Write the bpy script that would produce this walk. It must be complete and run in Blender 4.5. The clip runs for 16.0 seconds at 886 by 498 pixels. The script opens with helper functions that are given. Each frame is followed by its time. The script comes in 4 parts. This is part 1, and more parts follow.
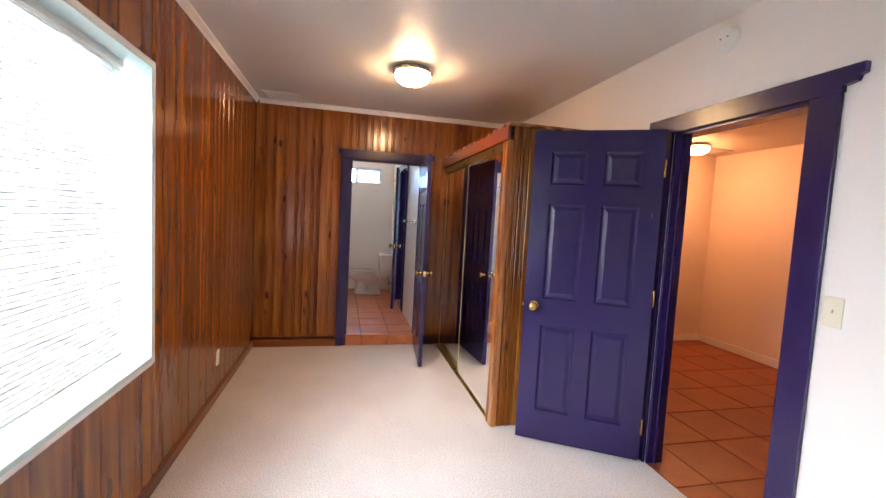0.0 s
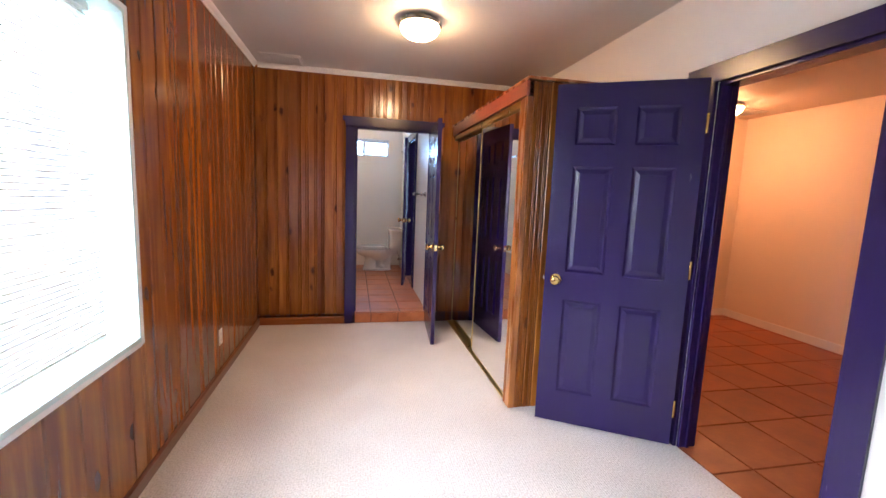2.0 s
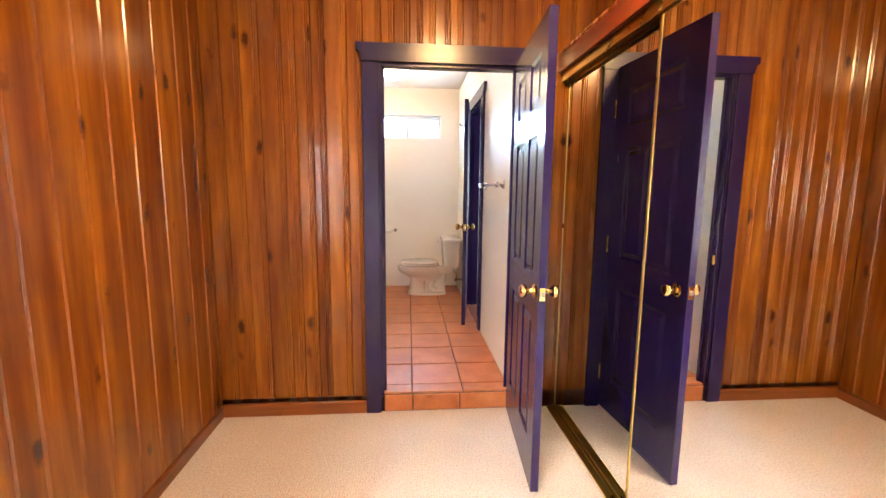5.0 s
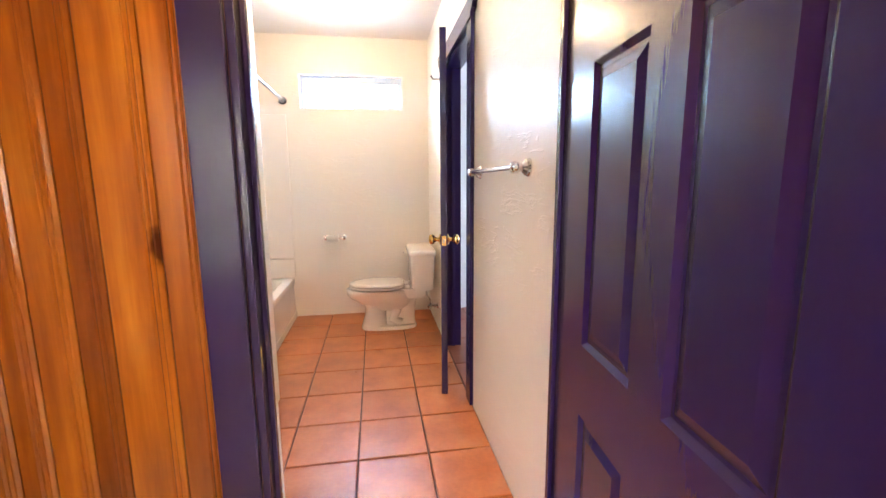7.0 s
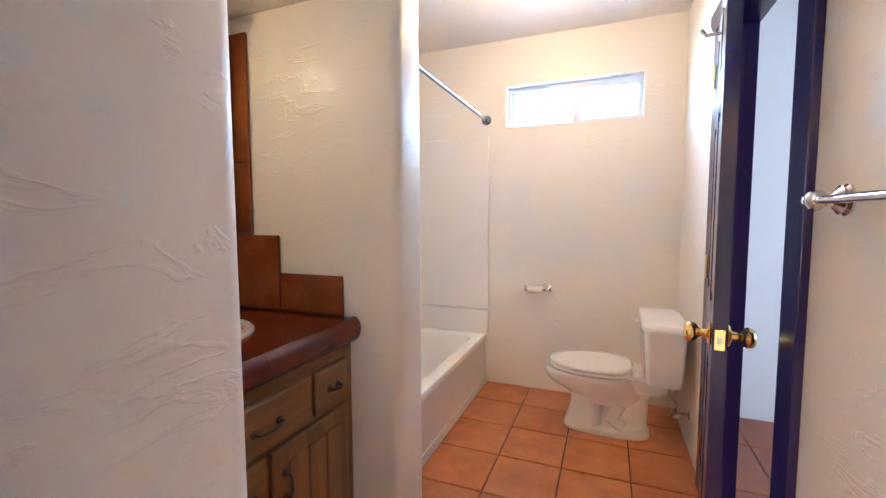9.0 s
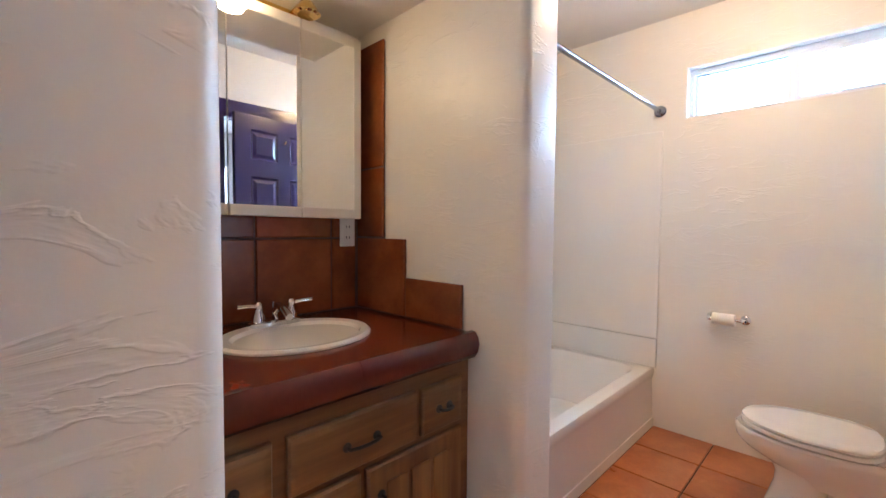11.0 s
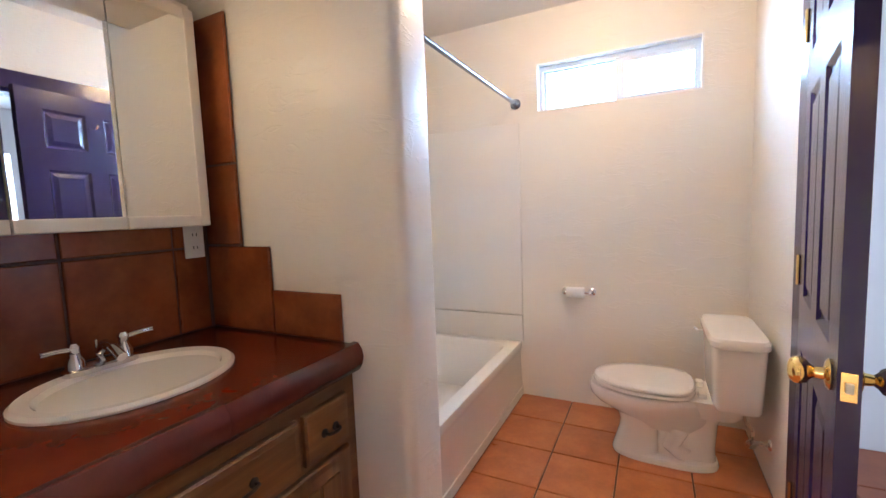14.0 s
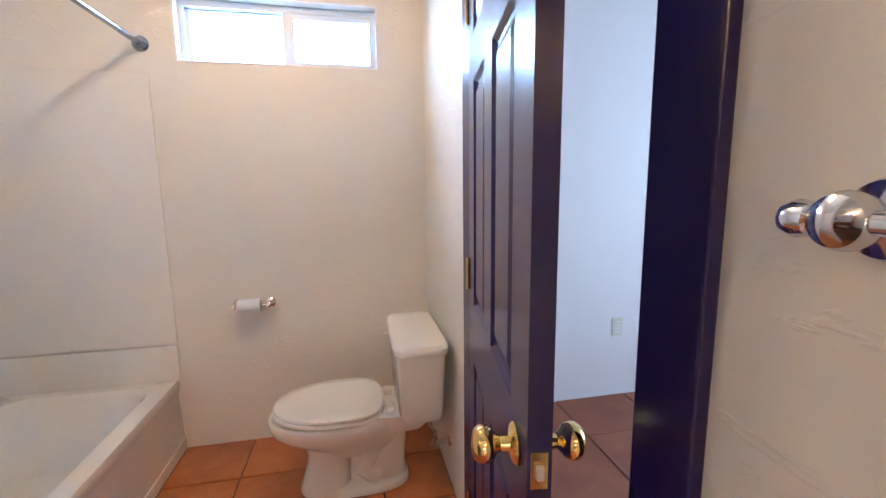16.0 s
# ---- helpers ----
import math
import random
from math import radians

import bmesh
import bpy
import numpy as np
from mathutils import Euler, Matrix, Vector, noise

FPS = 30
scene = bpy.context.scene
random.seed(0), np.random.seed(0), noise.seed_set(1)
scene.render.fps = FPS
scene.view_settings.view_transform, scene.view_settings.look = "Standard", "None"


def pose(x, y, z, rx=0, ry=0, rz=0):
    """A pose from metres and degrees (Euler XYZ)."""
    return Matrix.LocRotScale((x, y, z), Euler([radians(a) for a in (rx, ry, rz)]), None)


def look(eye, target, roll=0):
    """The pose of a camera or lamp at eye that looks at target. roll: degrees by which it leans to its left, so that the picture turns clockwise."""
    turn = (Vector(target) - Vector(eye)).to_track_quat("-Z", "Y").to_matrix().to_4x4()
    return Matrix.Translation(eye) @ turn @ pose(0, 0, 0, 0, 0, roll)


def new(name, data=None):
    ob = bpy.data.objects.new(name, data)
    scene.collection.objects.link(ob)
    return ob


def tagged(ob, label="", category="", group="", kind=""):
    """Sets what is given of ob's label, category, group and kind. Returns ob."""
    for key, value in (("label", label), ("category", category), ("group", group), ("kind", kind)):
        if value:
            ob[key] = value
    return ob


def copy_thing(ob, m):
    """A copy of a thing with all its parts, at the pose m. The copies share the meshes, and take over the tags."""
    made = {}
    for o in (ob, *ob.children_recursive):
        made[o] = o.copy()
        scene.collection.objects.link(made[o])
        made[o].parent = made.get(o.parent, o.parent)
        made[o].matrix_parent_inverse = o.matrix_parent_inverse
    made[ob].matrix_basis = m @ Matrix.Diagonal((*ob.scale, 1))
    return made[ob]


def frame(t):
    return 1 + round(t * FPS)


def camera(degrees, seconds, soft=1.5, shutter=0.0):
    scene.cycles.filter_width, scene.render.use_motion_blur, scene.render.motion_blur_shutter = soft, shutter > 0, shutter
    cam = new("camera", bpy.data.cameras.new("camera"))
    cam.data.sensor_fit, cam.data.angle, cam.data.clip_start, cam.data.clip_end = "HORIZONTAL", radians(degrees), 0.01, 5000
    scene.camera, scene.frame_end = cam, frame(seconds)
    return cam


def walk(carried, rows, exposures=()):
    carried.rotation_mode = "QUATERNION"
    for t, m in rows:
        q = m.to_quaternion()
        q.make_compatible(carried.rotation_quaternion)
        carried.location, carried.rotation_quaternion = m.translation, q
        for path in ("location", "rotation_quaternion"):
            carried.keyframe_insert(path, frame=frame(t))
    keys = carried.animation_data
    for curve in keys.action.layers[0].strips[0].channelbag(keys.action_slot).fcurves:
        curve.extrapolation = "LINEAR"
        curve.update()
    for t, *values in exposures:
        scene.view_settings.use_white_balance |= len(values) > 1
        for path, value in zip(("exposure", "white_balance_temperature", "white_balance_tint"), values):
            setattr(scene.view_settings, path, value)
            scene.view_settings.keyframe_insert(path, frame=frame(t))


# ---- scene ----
cam = camera(93.2, 16.0)
PATH = [
    (0, (0.904, -4.648, 1.456), (1.366, -2.707, 1.31), 3.1),
    (0.5, (0.886, -4.656, 1.468), (1.362, -2.719, 1.326), 3.2),
    (1, (0.87, -4.644, 1.448), (1.349, -2.71, 1.278), 3.3),
    (1.5, (0.914, -4.579, 1.415), (1.353, -2.639, 1.203), 2.6),
    (2, (0.942, -4.429, 1.395), (1.358, -2.49, 1.138), 2.3),
    (2.5, (0.927, -4.161, 1.357), (1.349, -2.226, 1.074), 1.4),
    (3, (0.951, -3.871, 1.372), (1.362, -1.934, 1.089), -1.0),
    (3.5, (1.019, -3.534, 1.347), (1.282, -1.563, 1.135), 0.4),
    (4, (1.068, -3.187, 1.324), (1.248, -1.21, 1.085), 0.5),
    (4.2, (1.078, -3.038, 1.339), (1.262, -1.062, 1.087), 0.2),
    (6.3, (1.183, -1.493, 1.333), (1.274, 0.481, 1.03), 0.8),
    (6.5, (1.205, -1.355, 1.325), (1.286, 0.616, 0.996), 0.6),
    (7, (1.235, -0.997, 1.34), (1.548, 0.954, 1.03), -0.4),
    (7.5, (1.271, -0.688, 1.359), (1.42, 1.291, 1.107), 0.1),
    (8, (1.293, -0.463, 1.368), (1.232, 1.519, 1.109), 0.9),
    (8.5, (1.294, -0.237, 1.365), (0.961, 1.723, 1.143), 0.1),
    (9, (1.318, -0.045, 1.36), (0.583, 1.809, 1.208), -0.2),
    (9.5, (1.36, 0.101, 1.338), (0.198, 1.726, 1.233), 1.6),
    (9.7, (1.324, 0.141, 1.343), (0.044, 1.675, 1.242), 1.2),
    (11.8, (1.372, 0.201, 1.316), (-0.031, 1.623, 1.23), 0.4),
    (12, (1.383, 0.206, 1.317), (0.001, 1.649, 1.226), 0.3),
    (12.5, (1.377, 0.258, 1.324), (0.052, 1.75, 1.2), -0.3),
    (13, (1.378, 0.262, 1.341), (0.12, 1.812, 1.22), -0.1),
    (13.5, (1.347, 0.249, 1.371), (0.206, 1.888, 1.256), -0.3),
    (14, (1.27, 0.242, 1.385), (0.376, 2.023, 1.207), -2.2),
    (14.5, (1.22, 0.269, 1.354), (0.641, 2.166, 1.096), -2.7),
    (15, (1.27, 0.448, 1.37), (1.04, 2.419, 1.117), -2.1),
    (15.5, (1.326, 0.613, 1.415), (1.433, 2.589, 1.13), -0.8),
    (16, (1.367, 0.765, 1.416), (1.773, 2.702, 1.123), -0.7),
]
walk(cam, [(t, look(eye, target, roll)) for t, eye, target, roll in PATH],
     [(0, 0.05, 6250, 13), (2.5, 0.25, 5950, 14), (3.5, 0.6, 6100, 12), (4.2, 0.85, 6800, 11), (6.4, 1.35, 7600, 11), (7, 1.25, 7500, 12),
      (8, 1.1, 7000, 12), (9.5, 0.9, 6900, 13), (14.5, 0.8, 6800, 13), (16, 0.62, 6700, 13)])

# ---- light ----
world = bpy.data.worlds.new("sky")
scene.world = world
world.use_nodes = True
wn = world.node_tree.nodes
sky = wn.new("ShaderNodeTexSky")
sky.sky_type, sky.sun_disc = "NISHITA", False
sky.sun_elevation, sky.sun_rotation = radians(55), radians(100)
wn["Background"].inputs[1].default_value = 0.12
world.node_tree.links.new(sky.outputs[0], wn["Background"].inputs[0])


def area(name, m, sx, sy, power, color):
    d = bpy.data.lights.new(name, "AREA")
    d.shape, d.size, d.size_y, d.energy, d.color = "RECTANGLE", sx, sy, power, color
    ob = new(name, d)
    ob.matrix_world = m
    return ob


# daylight standing in the openings, outside the glass
area("window_daylight_bedroom", look((-0.45, -3.55, 1.5), (1, -3.55, 1.3)), 2.6, 1.9, 240, (0.93, 0.97, 1.0))
area("window_daylight_bathroom", look((1.05, 3.30, 2.25), (1.05, 2, 1.7)), 1.0, 0.5, 62, (0.32, 0.60, 1.0))
# hall lamp and its unglazed opening are unseen, added for bluish daylight
area("window_daylight_hall", look((4.75, 1.6, 1.5), (3, 1.6, 1.3)), 1.2, 1.3, 56, (0.45, 0.66, 1.0))

# the bulb of the bathroom ceiling lamp, under its glass
bulb = bpy.data.lights.new("bathroom_bulb", "POINT")
bulb.energy, bulb.color, bulb.shadow_soft_size = 11.5, (1.0, 0.72, 0.46), 0.035
new("bathroom_bulb", bulb).location = (0.965, 2.09, 2.435)

# ---- materials ----


def rgb(c):
    return (*c, 1.0)


class Mat:
    def __init__(self, name, color, rough=0.5, metal=0.0):
        self.m = bpy.data.materials.new(name)
        self.m.use_nodes = True
        self.t = self.m.node_tree
        self.b = self.t.nodes["Principled BSDF"]
        self.b.inputs["Base Color"].default_value = rgb(color)
        self.b.inputs["Roughness"].default_value = rough
        self.b.inputs["Metallic"].default_value = metal

    def node(self, kind, **kw):
        n = self.t.nodes.new(kind)
        for k, v in kw.items():
            n.inputs[k].default_value = v
        return n

    def link(self, a, b):
        self.t.links.new(a, b)

    def coords(self, scale=(1, 1, 1), rand=0.0):
        tc = self.node("ShaderNodeTexCoord")
        mp = self.node("ShaderNodeMapping")
        mp.inputs["Scale"].default_value = scale
        self.link(tc.outputs["Object"], mp.inputs["Vector"])
        if rand:
            oi = self.node("ShaderNodeObjectInfo")
            mu = self.node("ShaderNodeVectorMath")
            mu.operation = "SCALE"
            mu.inputs[0].default_value = (rand, rand * 1.7, rand * 2.3)
            self.link(oi.outputs["Random"], mu.inputs["Scale"])
            self.link(mu.outputs[0], mp.inputs["Location"])
        return mp.outputs[0]

    def noise(self, vec, scale, detail=4.0, rough=0.55):
        n = self.node("ShaderNodeTexNoise", Scale=scale, Detail=detail, Roughness=rough)
        self.link(vec, n.inputs["Vector"])
        return n.outputs[0]

    def ramp(self, fac, stops, ease=False):
        r = self.node("ShaderNodeValToRGB")
        e = r.color_ramp.elements
        r.color_ramp.interpolation = "B_SPLINE" if ease else "LINEAR"
        while len(e) < len(stops):
            e.new(0.5)
        for el, (p, c) in zip(e, stops):
            el.position, el.color = p, rgb(c)
        self.link(fac, r.inputs[0])
        return r.outputs[0]

    def mix(self, fac, a, b, mode="MIX"):
        n = self.node("ShaderNodeMix")
        n.data_type, n.blend_type = "RGBA", mode
        for k, v in ((0, fac), (6, a), (7, b)):
            if isinstance(v, (float, int)):
                n.inputs[k].default_value = v
            elif isinstance(v, tuple):
                n.inputs[k].default_value = rgb(v)
            else:
                self.link(v, n.inputs[k])
        return n.outputs[2]

    def color(self, c):
        self.link(c, self.b.inputs["Base Color"])

    def rough(self, fac, lo, hi):
        mr = self.node("ShaderNodeMapRange")
        mr.inputs["To Min"].default_value, mr.inputs["To Max"].default_value = lo, hi
        self.link(fac, mr.inputs["Value"])
        self.link(mr.outputs[0], self.b.inputs["Roughness"])

    def bump(self, h, strength, dist):
        n = self.node("ShaderNodeBump", Strength=strength, Distance=dist)
        self.link(h, n.inputs["Height"])
        if self.b.inputs["Normal"].is_linked:
            self.link(self.b.inputs["Normal"].links[0].from_socket, n.inputs["Normal"])
        self.link(n.outputs[0], self.b.inputs["Normal"])


def wood(name, dark, mid, light, rough=(0.2, 0.4), knots=0.0, axis=2, rand=7.0, streak=None):
    w = Mat(name, mid)
    s = [9.0, 9.0, 9.0]
    s[axis] = 0.75
    v = w.coords(tuple(s), rand)
    g = w.noise(v, 1.6, 5, 0.6)
    s2 = [70.0, 70.0, 70.0]
    s2[axis] = 1.6
    fine = w.noise(w.coords(tuple(s2), rand), 1.5, 3)
    c = w.ramp(g, [(0.3, dark), (0.5, mid), (0.72, light)])
    c = w.mix(0.2, c, w.ramp(fine, [(0.3, (0.45, 0.4, 0.35)), (0.7, (1, 1, 1))]), "MULTIPLY")
    if streak:
        s3 = [7.0, 7.0, 7.0]
        s3[axis] = 0.45
        band = w.noise(w.coords(tuple(s3), rand * 1.3), 1.0, 2, 0.5)
        c = w.mix(w.ramp(band, [(0.42, (0, 0, 0)), (0.68, (0.65, 0.65, 0.65))], True), c, streak)
    oi = w.node("ShaderNodeObjectInfo")
    c = w.mix(0.8, c, w.ramp(oi.outputs["Random"], [(0.0, (0.62, 0.54, 0.50)), (0.4, (0.85, 0.80, 0.78)), (1.0, (1.0, 1.0, 1.0))]), "MULTIPLY")
    if knots:
        ks = [7.0, 7.0, 7.0]
        ks[axis] = 3.2
        vo = w.node("ShaderNodeTexVoronoi", Scale=1.0, Randomness=1.0)
        w.link(w.coords(tuple(ks), rand), vo.inputs["Vector"])
        warp = w.node("ShaderNodeMath")
        warp.operation = "MULTIPLY_ADD"
        w.link(w.noise(w.coords((22.0, 22.0, 22.0), rand), 1.0, 2), warp.inputs[0])
        warp.inputs[1].default_value = 0.2
        w.link(vo.outputs["Distance"], warp.inputs[2])
        knots += 0.08
        k = w.ramp(warp.outputs[0], [(0.0, (1, 1, 1)), (knots, (0.9, 0.9, 0.9)), (knots * 1.5, (0, 0, 0))])
        c = w.mix(k, c, (dark[0] * 0.25, dark[1] * 0.2, dark[2] * 0.2))
    w.color(c)
    w.rough(g, *rough)
    w.bump(fine, 0.12, 0.002)
    w.bump(g, 0.15, 0.004)
    w.b.inputs["Coat Weight"].default_value = 0.35
    w.b.inputs["Coat Roughness"].default_value = 0.16
    return w.m


def plaster(name, color, rough=(0.35, 0.55), strength=0.25, scale=7.0):
    p = Mat(name, color)
    v = p.coords()
    big = p.noise(v, 1.3, 3)
    p.color(p.mix(big, tuple(c * 0.93 for c in color), color))
    tr = p.noise(v, scale, 5, 0.5)
    p.bump(p.noise(v, 90, 3), 0.06, 0.003)
    p.bump(tr, strength * 0.5, 0.006)
    if strength > 0.2:
        tro = p.node("ShaderNodeTexNoise", Scale=7.0, Detail=4.0, Roughness=0.55, Distortion=0.9)
        p.link(p.coords((0.8, 0.8, 2.6)), tro.inputs["Vector"])
        ridge = p.ramp(tro.outputs[0], [(0.56, (0, 0, 0)), (0.60, (1, 1, 1)), (0.625, (0.3, 0.3, 0.3)), (0.70, (0, 0, 0))], True)
        p.bump(ridge, 0.36, 0.004)
    p.rough(big, *rough)
    return p.m


def paint(name, color, rough=(0.25, 0.4), grain=0.1):
    p = Mat(name, color)
    v = p.coords((25, 25, 2.5))
    n = p.noise(v, 2.2, 4)
    p.color(p.mix(n, tuple(c * 0.93 for c in color), tuple(c * 1.05 for c in color)))
    p.rough(n, *rough)
    p.bump(n, grain, 0.003)
    return p.m


def tile(name, a, b, c, rough=(0.22, 0.4), relief=0.12):
    t = Mat(name, b)
    v = t.coords((1, 1, 1), 9.0)
    n = t.noise(v, 5.0, 5, 0.6)
    col = t.ramp(n, [(0.3, a), (0.5, b), (0.72, c)])
    oi = t.node("ShaderNodeObjectInfo")
    col = t.mix(0.6, col, t.ramp(oi.outputs["Random"], [(0, (0.72, 0.70, 0.68)), (1, (1, 1, 1))]), "MULTIPLY")
    f = t.noise(v, 60, 3)
    t.color(t.mix(0.2, col, t.ramp(f, [(0.3, (0.6, 0.55, 0.5)), (0.7, (1, 1, 1))]), "MULTIPLY"))
    t.rough(n, *rough)
    t.bump(n, relief, 0.004)
    return t.m


def metal(name, color, rough=0.15):
    p = Mat(name, color, rough, 1.0)
    n = p.noise(p.coords(), 14, 3)
    p.rough(n, rough * 0.7, rough * 1.5)
    return p.m


def glossy(name, color, rough=0.12):
    p = Mat(name, color, rough)
    n = p.noise(p.coords(), 3, 3)
    p.color(p.mix(n, tuple(c * 0.95 for c in color), color))
    p.rough(n, rough * 0.8, rough * 1.6)
    return p.m


def glow(name, color, power):
    p = Mat(name, (0.9, 0.88, 0.82), 0.3)
    p.b.inputs["Emission Color"].default_value = rgb(color)
    p.b.inputs["Emission Strength"].default_value = power
    return p.m


M_PINE = wood("lacquered_knotty_pine", (0.20, 0.055, 0.009), (0.34, 0.108, 0.013), (0.51, 0.20, 0.024), (0.12, 0.25), 0.10, streak=(0.125, 0.030, 0.010))
M_PINE_TRIM = wood("pine_trim", (0.20, 0.06, 0.012), (0.36, 0.12, 0.022), (0.50, 0.19, 0.035), (0.2, 0.35), 0.0)
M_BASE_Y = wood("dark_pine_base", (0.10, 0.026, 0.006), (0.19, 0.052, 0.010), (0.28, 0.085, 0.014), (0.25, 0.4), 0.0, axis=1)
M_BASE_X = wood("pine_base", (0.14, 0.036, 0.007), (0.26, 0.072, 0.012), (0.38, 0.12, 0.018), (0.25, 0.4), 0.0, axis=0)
M_RED = wood("red_stained_wood", (0.14, 0.022, 0.008), (0.24, 0.045, 0.014), (0.32, 0.07, 0.02), (0.3, 0.45), 0.0, axis=1)
M_OAK = wood("oak_cabinet", (0.11, 0.045, 0.014), (0.21, 0.10, 0.034), (0.31, 0.165, 0.06), (0.3, 0.5), 0.0, axis=2, rand=3.0)
M_OAK_H = wood("oak_cabinet_flat", (0.11, 0.045, 0.014), (0.21, 0.10, 0.034), (0.31, 0.165, 0.06), (0.3, 0.5), 0.0, axis=1, rand=3.0)
M_WHITE = plaster("white_wall_paint", (0.80, 0.77, 0.74), (0.5, 0.7), 0.08)
M_CEIL = plaster("ceiling_paint", (0.72, 0.70, 0.67), (0.35, 0.5), 0.12, 3.0)
M_BATH = plaster("cream_semigloss_plaster", (0.80, 0.76, 0.69), (0.28, 0.40), 0.30, 5.0)
M_ROOM2 = plaster("warm_white_wall", (0.80, 0.70, 0.58), (0.5, 0.7), 0.10)
M_TRIMW = paint("white_gloss_trim", (0.80, 0.80, 0.78), (0.25, 0.4), 0.04)
M_PURPLE = paint("purple_gloss_paint", (0.019, 0.010, 0.068), (0.20, 0.30), 0.05)
M_TERRA = tile("terracotta_floor_tile", (0.42, 0.125, 0.042), (0.56, 0.18, 0.064), (0.66, 0.25, 0.10))
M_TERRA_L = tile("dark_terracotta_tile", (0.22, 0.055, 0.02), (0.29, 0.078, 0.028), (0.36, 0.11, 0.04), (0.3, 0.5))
M_TERRA2 = tile("brown_floor_tile", (0.20, 0.050, 0.020), (0.27, 0.072, 0.030), (0.33, 0.10, 0.046), (0.3, 0.5))
M_SPLASH = tile("glazed_splash_tile", (0.17, 0.042, 0.014), (0.25, 0.068, 0.022), (0.33, 0.10, 0.034), (0.15, 0.3))
M_COUNTER = tile("glazed_red_counter_tile", (0.14, 0.022, 0.009), (0.17, 0.027, 0.010), (0.20, 0.033, 0.012), (0.16, 0.26), 0.02)
M_NOSE = tile("glazed_nosing", (0.07, 0.014, 0.010), (0.11, 0.022, 0.014), (0.13, 0.027, 0.016), (0.16, 0.3), 0.16)
M_GROUT = plaster("dark_grout", (0.12, 0.055, 0.035), (0.7, 0.9), 0.1, 30)
M_CHROME = metal("chrome", (0.72, 0.72, 0.74), 0.1)
M_ROD = metal("dull_steel_rod", (0.30, 0.35, 0.42), 0.22)
M_BRASS = metal("polished_brass", (0.80, 0.56, 0.22), 0.1)
M_GOLDTRACK = metal("gold_anodised_track", (0.62, 0.46, 0.14), 0.28)
M_STEEL = metal("hinge_steel", (0.55, 0.52, 0.48), 0.25)
M_BLACK = glossy("black_iron", (0.015, 0.014, 0.014), 0.4)
M_PORC = glossy("white_porcelain", (0.82, 0.80, 0.76), 0.08)
M_TUB = glossy("white_fibreglass", (0.82, 0.79, 0.74), 0.16)
M_CAB = glossy("cream_painted_cabinet", (0.80, 0.76, 0.68), 0.3)
M_PLATE = glossy("ivory_plastic", (0.70, 0.66, 0.52), 0.3)
M_WPLATE = glossy("white_plastic", (0.80, 0.80, 0.78), 0.3)
M_PAPER = plaster("toilet_paper", (0.82, 0.81, 0.79), (0.8, 0.95), 0.1, 40)
M_MIRROR = metal("mirror_silver", (0.90, 0.91, 0.90), 0.012)
M_LAMP = glow("lit_lamp_glass", (1.0, 0.60, 0.29), 118.0)
M_LAMP_BATH = glow("lit_bath_lamp_glass", (1.0, 0.76, 0.51), 7.0)
M_LAMP_LIVING = glow("lit_orange_lamp_glass", (1.0, 0.40, 0.155), 135.0)
# aqua stands for a greenish reflection on the reveal, put into its paint
M_REVEAL = paint("reflection_tinted_gloss_trim", (0.60, 0.74, 0.73), (0.25, 0.4), 0.04)
M_GROUT_L = plaster("warm_grout", (0.24, 0.085, 0.042), (0.7, 0.9), 0.1, 30)
M_BULB = glow("lit_vanity_glass", (1.0, 0.78, 0.52), 24.0)
# blue glow of daylight around the white frame is put into its colour
M_ALU = glossy("glow_tinted_white_vinyl", (0.62, 0.70, 0.80), 0.3)

carpet = Mat("pale_berber_carpet", (0.66, 0.61, 0.57), 0.95)
cv = carpet.coords()
cn = carpet.noise(cv, 1.6, 4)
cf = carpet.noise(cv, 110, 3)
cc = carpet.ramp(cn, [(0.3, (0.70, 0.66, 0.63)), (0.7, (0.80, 0.76, 0.73))])
carpet.color(carpet.mix(0.6, cc, carpet.ramp(cf, [(0.3, (0.5, 0.46, 0.44)), (0.6, (1, 1, 1))]), "MULTIPLY"))
wv = carpet.node("ShaderNodeTexWave", Scale=26.0, Distortion=2.0, Detail=2.0)
carpet.link(cv, wv.inputs["Vector"])
carpet.bump(wv.outputs["Fac"], 0.25, 0.004)
carpet.bump(cf, 0.5, 0.004)
M_CARPET = carpet.m

M_GLASS = bpy.data.materials.new("clear_glass")
M_GLASS.use_nodes = True
M_GLASS.node_tree.nodes["Principled BSDF"].inputs["Transmission Weight"].default_value = 1.0
M_GLASS.node_tree.nodes["Principled BSDF"].inputs["Roughness"].default_value = 0.02
M_GLASS.node_tree.nodes["Principled BSDF"].inputs["IOR"].default_value = 1.05

slatm = Mat("white_blind_slat", (0.86, 0.88, 0.88), 0.4)
tr = slatm.node("ShaderNodeBsdfTranslucent")
tr.inputs[0].default_value = (0.85, 0.9, 0.92, 1)
mx = slatm.node("ShaderNodeMixShader")
mx.inputs[0].default_value = 0.06
slatm.link(slatm.b.outputs[0], mx.inputs[1])
slatm.link(tr.outputs[0], mx.inputs[2])
slatm.link(mx.outputs[0], slatm.t.nodes["Material Output"].inputs[0])
M_SLAT = slatm.m
M_SKYCARD = glow("bright_overcast_distance", (0.90, 0.96, 1.0), 1.1)
M_SKYBLUE = glow("bright_sky_distance", (0.34, 0.60, 1.0), 8.5)

# ---- shape helpers ----


